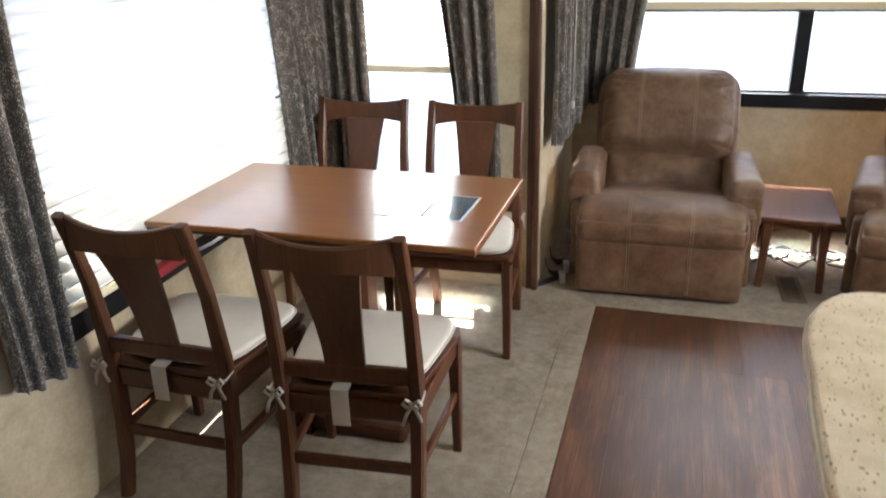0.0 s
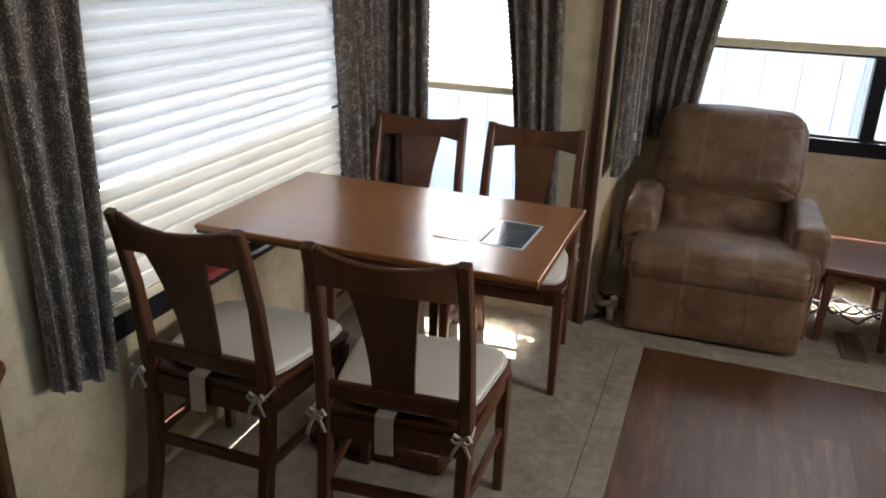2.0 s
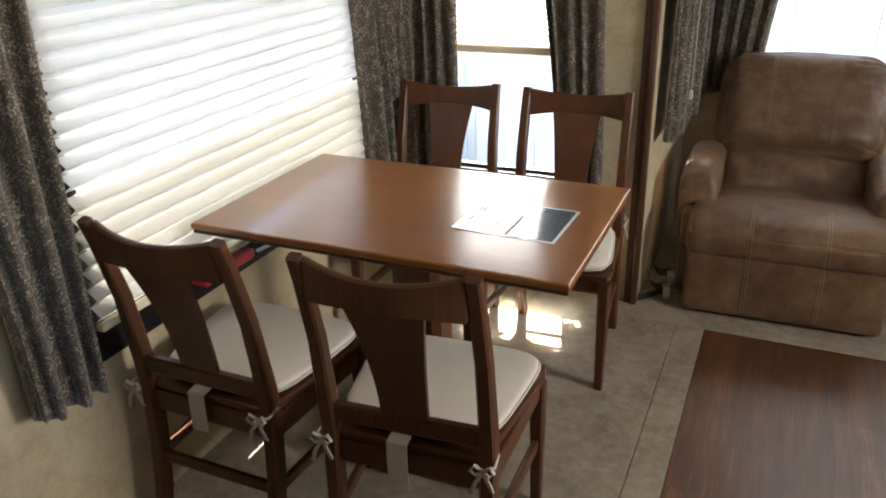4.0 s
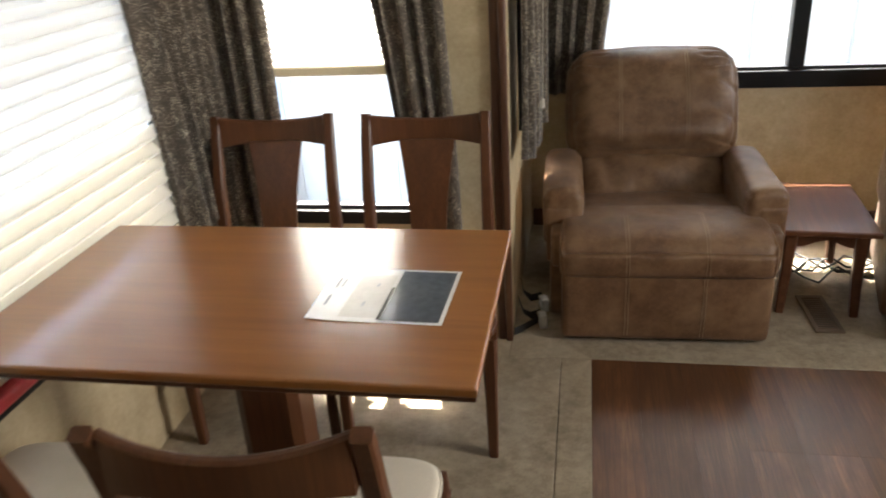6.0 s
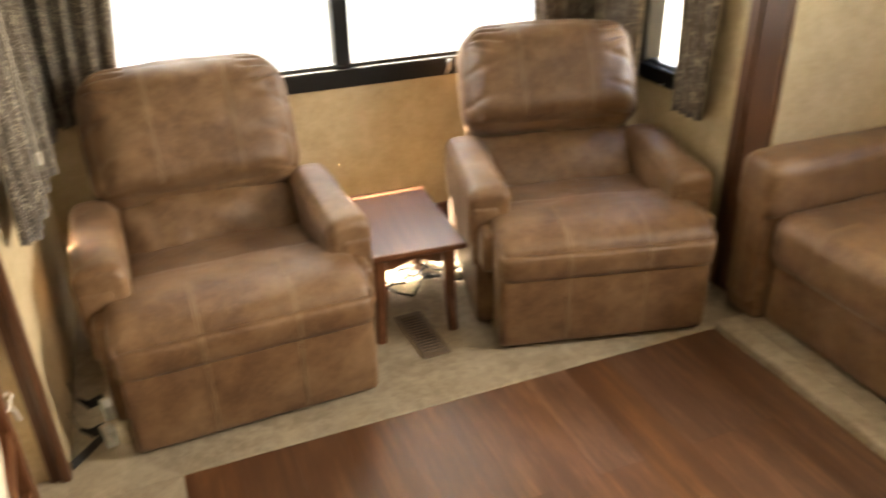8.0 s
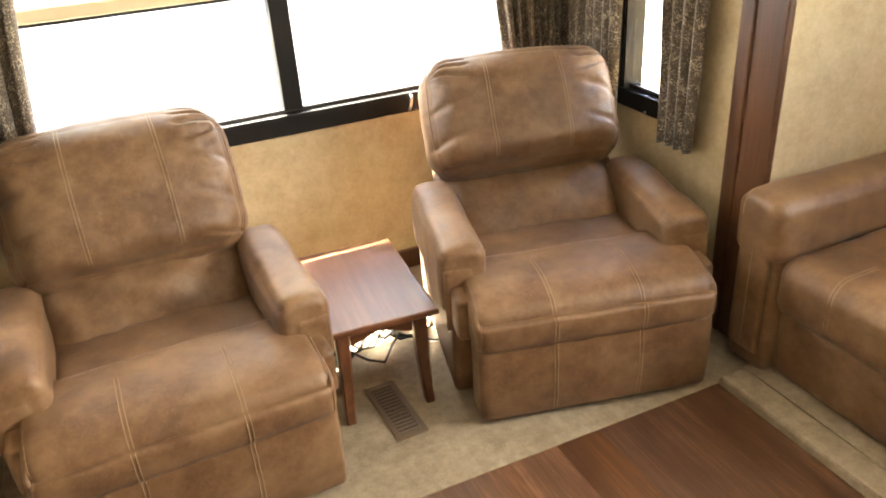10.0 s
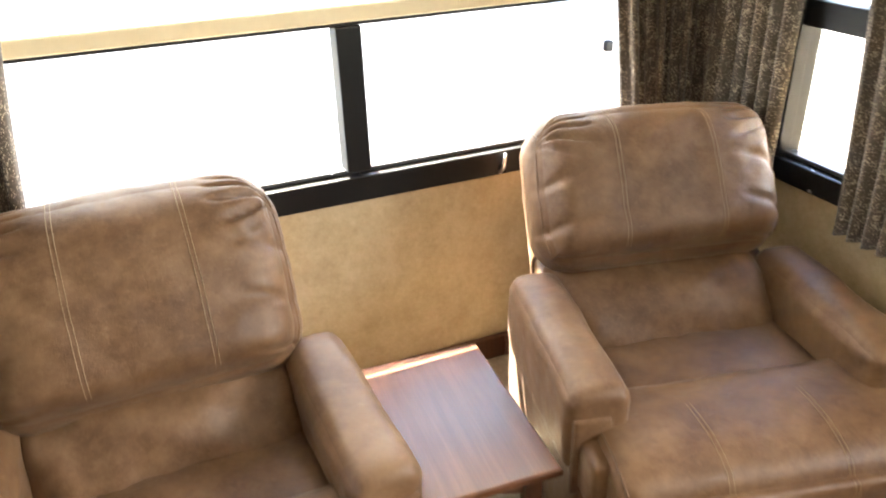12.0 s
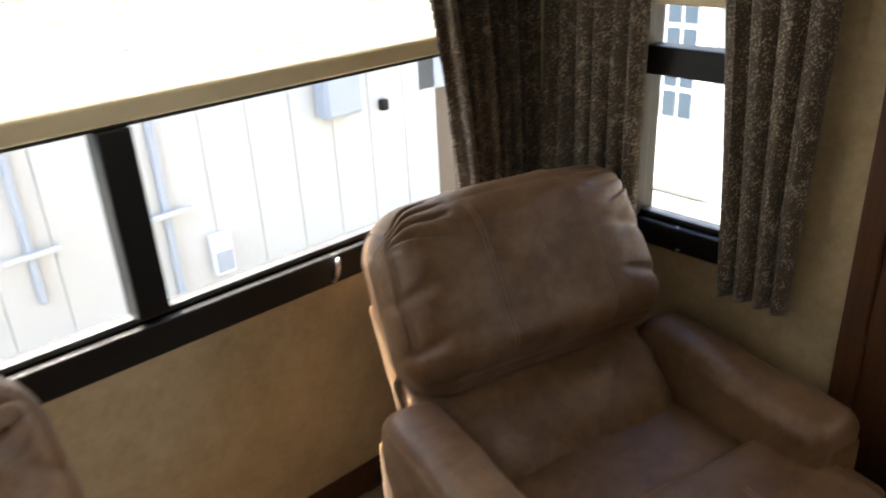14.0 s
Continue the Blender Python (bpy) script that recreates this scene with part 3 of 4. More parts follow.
# ---- dining chair ----
def dining_chair(at, label, tag=True):
    root = thing("dining_chair", label, "chair", at, "chairs round the dining table")
    W, D, H, S = 0.197, 0.205, 0.92, 0.435
    for sx in (-1, 1):
        path = [(sx * (W - 0.014), -D - 0.028, 0.0), (sx * (W - 0.012), -D + 0.004, 0.12), (sx * (W - 0.01), -D + 0.024, 0.26), (sx * (W - 0.008), -D + 0.035, 0.42), (sx * (W - 0.008), -D + 0.03, 0.5), (sx * (W - 0.01), -D + 0.005, 0.7), (sx * (W - 0.012), -D - 0.035, 0.86), (sx * (W - 0.012), -D - 0.055, H)]
        part("back_post", sweep(path, [(0.034, 0.038), (0.036, 0.042), (0.037, 0.045), (0.037, 0.046), (0.037, 0.046), (0.034, 0.036), (0.032, 0.03), (0.03, 0.026)]), M_CHAIR, root, smooth=False)
        part("leg", sweep([(sx * (W + 0.02), D, 0.0), (sx * (W + 0.02), D - 0.002, 0.2), (sx * (W + 0.018), D - 0.005, S - 0.03)], [(0.028, 0.03), (0.034, 0.036), (0.042, 0.042)]), M_CHAIR, root)
        part("side_stretcher", sweep([(sx * (W - 0.008), -D + 0.035, 0.215), (sx * (W + 0.017), D - 0.02, 0.215)], (0.018, 0.032)), M_CHAIR, root)
        part("side_rail", sweep([(sx * (W - 0.006), -D + 0.055, S - 0.045), (sx * (W + 0.016), D - 0.025, S - 0.045)], (0.022, 0.06)), M_CHAIR, root)
    # curved crest rail
    bm = bmesh.new()
    rings = []
    n = 12
    for i in range(n + 1):
        u = -1 + 2 * i / n
        x = u * (W - 0.028)
        y = -D - 0.045 - 0.03 * (1 - u * u)
        top = H - 0.022 + 0.02 * u * u
        low = H - 0.085 - 0.012 * u * u
        rings.append([bm.verts.new((x, y + dy, z)) for dy, z in ((-0.011, low), (0.011, low), (0.011, top - 0.004), (0.004, top), (-0.004, top), (-0.011, top - 0.004))])
    for r0, r1 in zip(rings, rings[1:]):
        for j in range(6):
            bm.faces.new((r0[j], r0[(j + 1) % 6], r1[(j + 1) % 6], r1[j]))
    bm.faces.new(rings[0])
    bm.faces.new(rings[-1])
    part("crest_rail", bm, M_CHAIR, root)
    # vase-shaped splat
    bm = bmesh.new()
    rings = []
    for i in range(13):
        v = i / 12
        z = 0.505 + v * (H - 0.085 - 0.505)
        half = 0.055 + 0.033 * v ** 1.9
        y = -D + 0.026 - 0.055 * v ** 1.3 - 0.03 * v ** 2
        rings.append([bm.verts.new((sx * half, y + dy, z)) for sx, dy in ((-1, -0.006), (1, -0.006), (1, 0.006), (-1, 0.006))])
    for r0, r1 in zip(rings, rings[1:]):
        for j in range(4):
            bm.faces.new((r0[j], r0[(j + 1) % 4], r1[(j + 1) % 4], r1[j]))
    bm.faces.new(rings[0])
    bm.faces.new(rings[-1])
    part("splat", bm, M_CHAIR, root)
    part("lower_back_rail", sweep([(-W + 0.026, -D + 0.026, 0.502), (W - 0.026, -D + 0.026, 0.502)], (0.022, 0.048)), M_CHAIR, root)
    part("rear_stretcher", sweep([(-W + 0.024, -D + 0.018, 0.215), (W - 0.024, -D + 0.018, 0.215)], (0.018, 0.034)), M_CHAIR, root)
    part("rear_rail", sweep([(-W + 0.028, -D + 0.034, S - 0.045), (W - 0.028, -D + 0.034, S - 0.045)], (0.022, 0.06)), M_CHAIR, root)
    part("front_rail", sweep([(-W + 0.0, D - 0.008, S - 0.045), (W - 0.0, D - 0.008, S - 0.045)], (0.022, 0.06)), M_CHAIR, root)
    seat = prism([(-W + 0.02, -D + 0.03), (W - 0.02, -D + 0.03), (W + 0.042, D - 0.03), (W + 0.03, D + 0.03), (-W - 0.03, D + 0.03), (-W - 0.042, D - 0.03)], S - 0.014, S + 0.006, 0.006)
    part("seat", seat, M_CHAIR, root)

    def cush(u, p):
        p.x *= 1.0 + 0.13 * u.y
        if u.z > 0:
            p.z += 0.012 * (1 - u.x * u.x) * (1 - u.y * u.y)
        return p
    c = part("seat_cushion", puffy((0.415, 0.395, 0.04), 5.0, 12, cush), M_CUSHION, root, "cream padded seat cushion", True, pose(0, 0.042, S + 0.027))
    rim = [puff_point(Vector((1.0 * sx, sy, 0.0)), (0.419, 0.399, 0.04), 5.0, cush) for sx, sy in [(1, -1 + k / 6) for k in range(13)] + [(1 - k / 6, 1) for k in range(1, 13)] + [(-1, 1 - k / 6) for k in range(1, 13)] + [(-1 + k / 6, -1) for k in range(1, 13)]]
    part("piping", tube(rim, 0.004, n=5), M_TIE, c, smooth=True)
    # ties round the back posts
    for sx in (-1, 1):
        x, y, z = sx * (W - 0.008), -D + 0.005, S + 0.02
        bm = tube([(x - sx * 0.03, y + 0.05, z + 0.01), (x + sx * 0.02, y + 0.03, z), (x + sx * 0.021, y - 0.008, z - 0.004), (x, y - 0.02, z - 0.006)], 0.004)
        for dx, dz in ((0.026, 0.004), (-0.026, 0.002)):
            tube([(x, y - 0.022, z - 0.006), (x + dx * 0.7, y - 0.03, z + 0.012), (x + dx, y - 0.03, z + dz - 0.004), (x + dx * 0.6, y - 0.028, z - 0.014), (x, y - 0.023, z - 0.008)], 0.0045, bm)
        for dx, dz in ((0.022, -0.055), (-0.028, -0.07)):
            sweep([(x, y - 0.024, z - 0.008), (x + dx * 0.6, y - 0.03, z + dz * 0.5), (x + dx, y - 0.026, z + dz)], (0.009, 0.004), bm)
        part("tie", bm, M_TIE, root, "cream fabric tie in a bow", True)
    if tag:
        bm = sweep([(-0.02, -D + 0.05, S + 0.02), (-0.02, -D + 0.012, S + 0.016), (-0.02, -D + 0.01, S - 0.03), (-0.018, -D + 0.006, S - 0.09)], (0.05, 0.0015), round_=0.05)
        part("care_label", bm, M_TAG, root, "white care label hanging down")
    return root


dining_chair(pose(-1.05, -1.395, 0, 0, 0, 0.0), "dark wooden dining chair with a cream seat cushion by the wall")
dining_chair(pose(-0.515, -1.38, 0, 0, 0, 5.0), "dark wooden dining chair with a cream seat cushion and care label")
dining_chair(pose(-1.0, -0.35, 0, 0, 0, 183.8), "dark wooden dining chair with a cream cushion before the window", False)
dining_chair(pose(-0.512, -0.345, 0, 0, 0, 182), "dark wooden dining chair with a cream cushion by the trim post", False)

# ---- dining table ----
dt = thing("dining_table", "reddish-brown wooden pedestal dining table with a glossy top", "table", pose(-0.73, -0.985, 0))
part("tabletop", prism([(-0.52, -0.332), (0.522, -0.332), (0.522, 0.332), (-0.52, 0.332)], 0.76, 0.78, 0.006), M_TABLE, dt)
part("edge_band", prism([(-0.517, -0.329), (0.519, -0.329), (0.519, 0.329), (-0.517, 0.329)], 0.75, 0.7598, 0.003), M_CHAIR, dt, "dark brown moulded edge")
part("apron", box((-0.36, -0.2, 0.715), (0.36, 0.2, 0.749), 0.006), M_CHAIR, dt)
bm = bmesh.new()
sweep([(0, 0, 0.06), (0, 0, 0.3), (0, 0, 0.715)], [(0.19, 0.14), (0.15, 0.11), (0.15, 0.11)], bm)
part("pedestal", bm, M_CHAIR, dt)
part("foot", box((-0.24, -0.2, 0.0), (0.24, 0.2, 0.06), 0.02), M_CHAIR, dt)


# ---- brochure ----
def brochure():
    root = thing("brochure", "glossy printed sheet with a dark photo, lying on the table", "brochure", pose(-0.436, -1.0, 0.7812, 0, 0, -1.5))

    def sheet(x0, x1, y0, y1, lift):
        bm = bmesh.new()
        nx, ny = 16, 6
        vs = [[bm.verts.new((x0 + (x1 - x0) * i / nx, y0 + (y1 - y0) * j / ny, lift + 0.016 * max(0, -(x0 + (x1 - x0) * i / nx) - 0.06) ** 2 * 40 * (1 - j / ny * 0.6))) for i in range(nx + 1)] for j in range(ny + 1)]
        for j in range(ny):
            for i in range(nx):
                bm.faces.new((vs[j][i], vs[j][i + 1], vs[j + 1][i + 1], vs[j + 1][i]))
        return bm
    part("sheet", sheet(-0.138, 0.138, -0.115, 0.115, 0.0), M_PAPERW, root)
    part("photo", sheet(0.012, 0.13, -0.107, 0.107, 0.0008), M_PAPERB, root, "dark printed photo")
    part("grey_print", sheet(-0.075, 0.004, -0.1, 0.085, 0.0008), M_PAPERG, root, "faint beige print")
    part("printed_stripe", sheet(0.0045, 0.0115, -0.105, 0.03, 0.0008), M_STRAP, root, "thin dark printed stripe")
    for x0, y0, ln in ((-0.118, 0.015, 0.05), (-0.106, 0.02, 0.04), (-0.118, -0.06, 0.045), (-0.04, -0.055, 0.018), (-0.03, 0.03, 0.014)):
        part("print_bar", sheet(x0, x0 + 0.005, y0, y0 + ln, 0.0014), M_BOXGREY, root)
    return root


brochure()


# ---- recliner ----
def stitch(size, e, shape, u_fixed, face, lo, hi, offset=0.004):
    """Two rows of pale stitches down the front or over the top of a padded block at u.x = u_fixed."""
    bm = bmesh.new()
    for du in (-0.014, 0.014):
        pts = []
        n = 90
        for i in range(n + 1):
            s = lo + (hi - lo) * i / n
            # s runs from the foot of the front face (-1) to its top (1) and on over the top face (1..3)
            if s <= 1:
                u = Vector((u_fixed + du, -1, s))
            else:
                u = Vector((u_fixed + du, -1 + (s - 1), 1))
            p = puff_point(u, size, e, shape)
            q = puff_point(u * 0.9, size, e, shape)
            pts.append(p + (p - q).normalized() * 0.002)
        for a, b in zip(pts[::1], pts[1::1]):
            tube([a, a + (b - a) * 0.72], 0.001, bm, 4)
    return bm


def welt(size, e, shape, path, radius=0.0028):
    """A raised seam that follows a padded block through the given cube coordinates."""
    pts = []
    for a, b in zip(path, path[1:]):
        a, b = Vector(a), Vector(b)
        n = max(2, int((b - a).length * 14))
        pts += [puff_point(a + (b - a) * (i / n), size, e, shape) for i in range(n)]
    pts.append(puff_point(Vector(path[-1]), size, e, shape))
    return tube(pts, radius, n=5)


def recliner(at, label, rise, tall):
    root = thing("recliner", label, "recliner", at, "pair of recliners")

    def wr(scale, amount, seed):
        def f(p):
            return amount * noise.noise(Vector((p.x * scale + seed, p.y * scale, p.z * scale)))
        return f

    n1, n2 = wr(6, 0.01, 3 + 11 * at.translation.x), wr(20, 0.004, 9 + 7 * at.translation.x)
    part("base_frame", box((-0.3, 0.1, 0.0), (0.3, 0.86, 0.07), 0.01), M_DARKCLOTH, root)

    # lower footrest panel
    def sh_low(u, p):
        p.y -= 0.012 * (1 - u.z * u.z)
        p.y += 0.5 * n2(p)
        return p
    low = (0.72, 0.13, 0.296)
    o = part("footrest_panel", puffy(low, 0.022, 22, sh_low), M_LEATHER, root, "", True, pose(0, 0.064, 0.164))
    for k in (-0.36, 0.36):
        part("stitching", stitch(low, 0.022, sh_low, k, 0, -0.85, 0.9), M_THREAD, o)

    # footrest roll
    def sh_roll(u, p):
        p.z += (0.01 * (1 - u.y * u.y) + 0.6 * n1(p)) * max(0.0, u.z) + 0.5 * n2(p)
        p.y -= 0.012 * (1 - u.z * u.z) * (1 if u.y < 0 else 0)
        if u.z > 0:
            p.z -= (0.012 * max(0.0, u.y) + 0.04 * (max(0.0, -u.y - 0.2) / 0.8) ** 2) * u.z
        return p
    roll = (0.735, 0.36, 0.165)
    o = part("footrest_roll", puffy(roll, 0.045, 28, sh_roll), M_LEATHER, root, "", True, pose(0, 0.168, 0.338, 1))
    for k in (-0.36, 0.36):
        part("stitching", stitch(roll, 0.045, sh_roll, k, 0, -0.7, 2.3), M_THREAD, o)
    for sx in (-1, 1):
        part("welt", welt(roll, 0.045, sh_roll, [(sx * 0.985, -1, -0.9), (sx * 0.985, -1, 1), (sx * 0.985, 0.9, 1)]), M_LEATHER, o, "", True)

    # seat
    def sh_seat(u, p):
        if u.z > 0:
            p.z += 0.012 * (1 - u.x * u.x) * (1 - 0.5 * u.y * u.y) + 0.8 * n1(p) + n2(p)
        return p
    part("seat", puffy((0.60, 0.56, 0.16), 0.04, 26, sh_seat), M_LEATHER, root, "", True, pose(0, 0.40, 0.306, -4))

    # lower back, with a slanting fold in the leather
    lean = 1 if at.translation.x > 0.8 else -1
    def sh_lum(u, p):
        if u.y < 0:
            p.y -= 0.052 * math.exp(-((u.z + 0.05) / 0.55) ** 2) * (1 - u.x ** 4) - 1.3 * n1(p) - 2.4 * n2(p)
            p.y += 0.13 * max(0, u.z - 0.15) ** 1.5
            p.y -= 0.02 * math.exp(-((u.z - 0.2 - 0.8 * (lean * u.x - 0.3)) / 0.2) ** 2) * math.exp(-((lean * u.x - 0.4) / 0.4) ** 2)
            p.y += 0.022 * max(0, 1 - abs(u.z - 0.1) * 2) * math.exp(-((abs(u.x) - 0.55) * 5) ** 2)
        return p
    part("lower_back", puffy((0.67, 0.2, 0.50), 5.0, 26, sh_lum), M_LEATHER, root, "", True, pose(0, 0.688, 0.375, -40))

    # head pillow with gathered corners
    def sh_head(u, p):
        if u.y < 0.3:
            p.y -= 0.045 * (1 - u.z * u.z) * (1 - abs(u.x) ** 3)
            p.y -= 0.02 * math.exp(-((u.z + 0.62) * 3.2) ** 2) * (1 - u.x ** 6)
            p.y += n1(p) * 1.2 + n2(p)
        if u.z > 0:
            p.z += 0.02 * (1 - u.x * u.x) * u.z + n1(p) * 0.8
            # pleats that fan in from the side seam across the top front corner
            run = (u.z - 1) * 0.225 + (u.y + 1) * 0.125 + 0.042 + 0.008 * math.copysign(1, u.x)
            fan = run / (0.55 + 1.7 * (1 - abs(u.x)))
            c = min(1.0, max(0.0, abs(u.x) - 0.52) / 0.26) * (1 - 0.85 * max(0.0, abs(u.x) - 0.88) / 0.12)
            c *= math.exp(-(fan / 0.085) ** 4)
            fold = (0.008 - 0.042 * math.exp(-(math.sin(math.pi * fan / 0.042 + 0.6) / 0.45) ** 2)) * c
            p += Vector((math.copysign(0.25, u.x), -0.68, 0.68)) * fold
        if abs(u.x) > 0.5 and u.y < 0.4:
            # short creases that run in and down from the side seam
            k = math.sin(11.5 * u.z + 5 * (abs(u.x) - 0.5) + 3 * math.copysign(1, u.x) + at.translation.x)
            p.y += 0.011 * max(0.0, k) ** 5 * min(1.0, (abs(u.x) - 0.5) / 0.3) * (1 if u.z < 0.45 else 0.3)
        p.x *= 1.0 - 0.02 * max(0, u.z) - 0.02 * max(0, -u.z)
        return p
    head = (0.70, 0.25, tall)
    o = part("head_pillow", puffy(head, 0.105, 72, sh_head), M_LEATHER, root, "", True, pose(0, 0.81 + 0.515 * rise, 0.665 + 0.857 * rise, -31))
    for k in (-0.37, 0.37):
        part("stitching", stitch(head, 0.105, sh_head, k, 0, -0.8, 2.2), M_THREAD, o)
    for sx in (-1, 1):
        part("welt", welt(head, 0.105, sh_head, [(sx, -0.72, -0.85), (sx, -0.72, 0.8), (sx, 0.0, 1.0), (sx, 0.8, 1.0)]), M_LEATHER, o, "", True)
    part("back_shell", puffy((0.635, 0.04, 0.5), 0.015, 10), M_LEATHER, root, "", True, pose(0, 0.845, 0.42, -29))

    # arms: padded top, side, front facing
    ARM, FACING = (0.15, 0.54, 0.22), (0.092, 0.03, 0.215)
    for sx in (-1, 1):
        def sh_arm(u, p):
            p.z += (0.014 * (1 - u.x * u.x) + n1(p)) * (1 if u.z > 0 else 0)
            p.z -= 0.002 * max(0, -u.y) ** 3 * (1 if u.z > 0 else 0)
            p.x += 0.6 * n2(p)
            return p
        a = part("arm", puffy(ARM, 0.036, 24, sh_arm), M_LEATHER, root, "", True, pose(sx * 0.355, 0.445, 0.408))
        fc = part("arm_facing", puffy(FACING, 0.012, 12), M_LEATHER, a, "", True, pose(sx * 0.016, -0.258, -0.055))
        part("welt", welt(FACING, 0.012, None, [(-1, -0.9, -1), (-1, -0.9, 1), (1, -0.9, 1), (1, -0.9, -1)], 0.0026), M_LEATHER, fc, "", True)
        part("side_panel", puffy((0.105, 0.62, 0.38), 0.018, 8), M_LEATHER, root, "", True, pose(sx * 0.352, 0.475, 0.21))
    for sx in (-1, 1):
        part("footrest_side", puffy((0.06, 0.2, 0.14), 0.02, 8), M_LEATHER, root, "", True, pose(sx * 0.37, 0.185, 0.332))
    return root


R1 = pose(0.25, 0.115, 0, 0, 0, 1.5)
R2 = pose(1.394, 0.082, 0, 0, 0, -13.5)
recliner(R1, "brown leather recliner with pale double stitching by the trim post", -0.006, 0.465)
recliner(R2, "brown leather recliner with pale double stitching in the corner", 0.024, 0.421)

# ---- end table ----
et = thing("end_table", "dark brown wooden end table between the recliners", "end table", pose(0.848, 0.605, 0, 0, 0, -4))
part("tabletop", prism([(-0.172, -0.258), (0.172, -0.258), (0.172, 0.258), (-0.172, 0.258)], 0.328, 0.35, 0.006), M_ENDTBL, et)
for sx in (-1, 1):
    part("rail", box((sx * 0.125 - 0.009, -0.2, 0.285), (sx * 0.125 + 0.009, 0.2, 0.327), 0.002), M_ENDTBL, et)
    for sy in (-1, 1):
        part("leg", sweep([(sx * 0.13, sy * 0.225, 0.0), (sx * 0.122, sy * 0.212, 0.16), (sx * 0.12, sy * 0.21, 0.327)], [(0.03, 0.034), (0.036, 0.04), (0.046, 0.046)]), M_ENDTBL, et)
for sy in (-1, 1):
    bm = bmesh.new()
    n = 10
    rings = []
    for i in range(n + 1):
        u = -1 + 2 * i / n
        low = 0.287 + 0.014 * math.cos(u * math.pi * 1.0)
        rings.append([bm.verts.new((u * 0.096, sy * 0.212 + dy, z)) for dy, z in ((-0.009, low), (0.009, low), (0.009, 0.327), (-0.009, 0.327))])
    for r0, r1 in zip(rings, rings[1:]):
        for j in range(4):
            bm.faces.new((r0[j], r0[(j + 1) % 4], r1[(j + 1) % 4], r1[j]))
    bm.faces.new(rings[0])
    bm.faces.new(rings[-1])
    part("scalloped_rail", bm, M_ENDTBL, et)

# ---- floor vent ----
fv = thing("floor_vent", "brown metal floor register with narrow slots in the carpet", "vent", pose(0.845, 0.375, 0.0, 0, 0, 2))
bm = bmesh.new()
for lo, hi in (((-0.05, -0.14, 0), (0.05, -0.118, 0.006)), ((-0.05, 0.118, 0), (0.05, 0.14, 0.006)), ((-0.05, -0.118, 0), (-0.034, 0.118, 0.006)), ((0.034, -0.118, 0), (0.05, 0.118, 0.006))):
    box(lo, hi, bm=bm)
part("frame", bm, M_VENT, fv)
part("backing", box((-0.0335, -0.1175, 0.0005), (0.0335, 0.1175, 0.0015)), M_STRAP, fv)
for i in range(14):
    y = -0.108 + i * 0.0166
    part("slat", box((-0.0335, y - 0.0045, 0.0016), (0.0335, y + 0.0045, 0.005), 0.001, segs=1), M_VENT, fv)

# ---- tie-down straps and fittings ----
def strap(label, pts, w=0.028):
    ob = part("strap", sweep(pts, (0.003, w), round_=0.1), M_STRAP)
    return tagged(ob, label, "strap")


strap("black webbing tie-down strap lying by the recliner", [(-0.285, 0.47, 0.07), (-0.272, 0.43, 0.035), (-0.24, 0.405, 0.02), (-0.195, 0.41, 0.03)], 0.032)
strap("black webbing tie-down strap curled on the carpet", [(-0.285, 0.33, 0.06), (-0.262, 0.285, 0.025), (-0.23, 0.262, 0.02), (-0.19, 0.26, 0.035)], 0.032)
strap("black webbing strap end on the carpet", [(-0.285, 0.142, 0.016), (-0.25, 0.18, 0.016), (-0.2, 0.232, 0.022)], 0.03)
for yy, lab in ((0.36, "steel ratchet buckle lying by the recliner"), (0.23, "steel buckle with a pale webbing end by the recliner")):
    bk = thing("buckle", lab, "buckle", pose(-0.185, yy, 0.0, 0, 0, 12))
    part("body", box((-0.014, -0.035, 0.0), (0.014, 0.035, 0.03), 0.005), M_SILVER, bk)
    part("lever", box((-0.016, -0.045, 0.031), (0.012, 0.0, 0.06), 0.006), M_SILVER, bk)
    part("webbing", box((-0.018, 0.004, 0.031), (0.012, 0.03, 0.046), 0.004), M_TAG, bk)
cb = thing("cable_bundle", "tangle of black cables on the carpet behind the end table", "cable")
for k in range(5):
    rnd = random.Random(40 + k)
    y0 = 0.9 + rnd.uniform(-0.1, 0.12)
    pts = [(0.70 + 0.05 * i, y0 - 0.14 + 0.06 * math.sin(i * 1.3 + k * 2), 0.006 + 0.03 * abs(math.sin(i * 0.9 + k))) for i in range(11)]
    part("cable", tube(pts, 0.005, n=5), M_STRAP, cb, "", True)
bp = thing("wall_socket", "dark brown socket plate low on the rear wall", "socket", pose(1.37, YR - 0.0205, 0.045))
part("plate", box((-0.06, -0.012, -0.038), (0.06, 0, 0.038), 0.004), M_TRIM, bp)
part("insert", box((-0.03, -0.016, -0.02), (0.03, -0.0125, 0.02), 0.002), M_STRAP, bp)
# shade cord on the side window
cd = thing("shade_cord", "white shade cord with a small clear tassel", "cord")
part("cord", tube([(XW + 0.1, 0.42, 1.65), (XW + 0.102, 0.42, 1.2), (XW + 0.1, 0.424, 0.83)], 0.0018, n=5), M_TAG, cd, "", True)
part("tassel", box((XW + 0.092, 0.415, 0.795), (XW + 0.108, 0.432, 0.83), 0.004), M_TAG, cd)


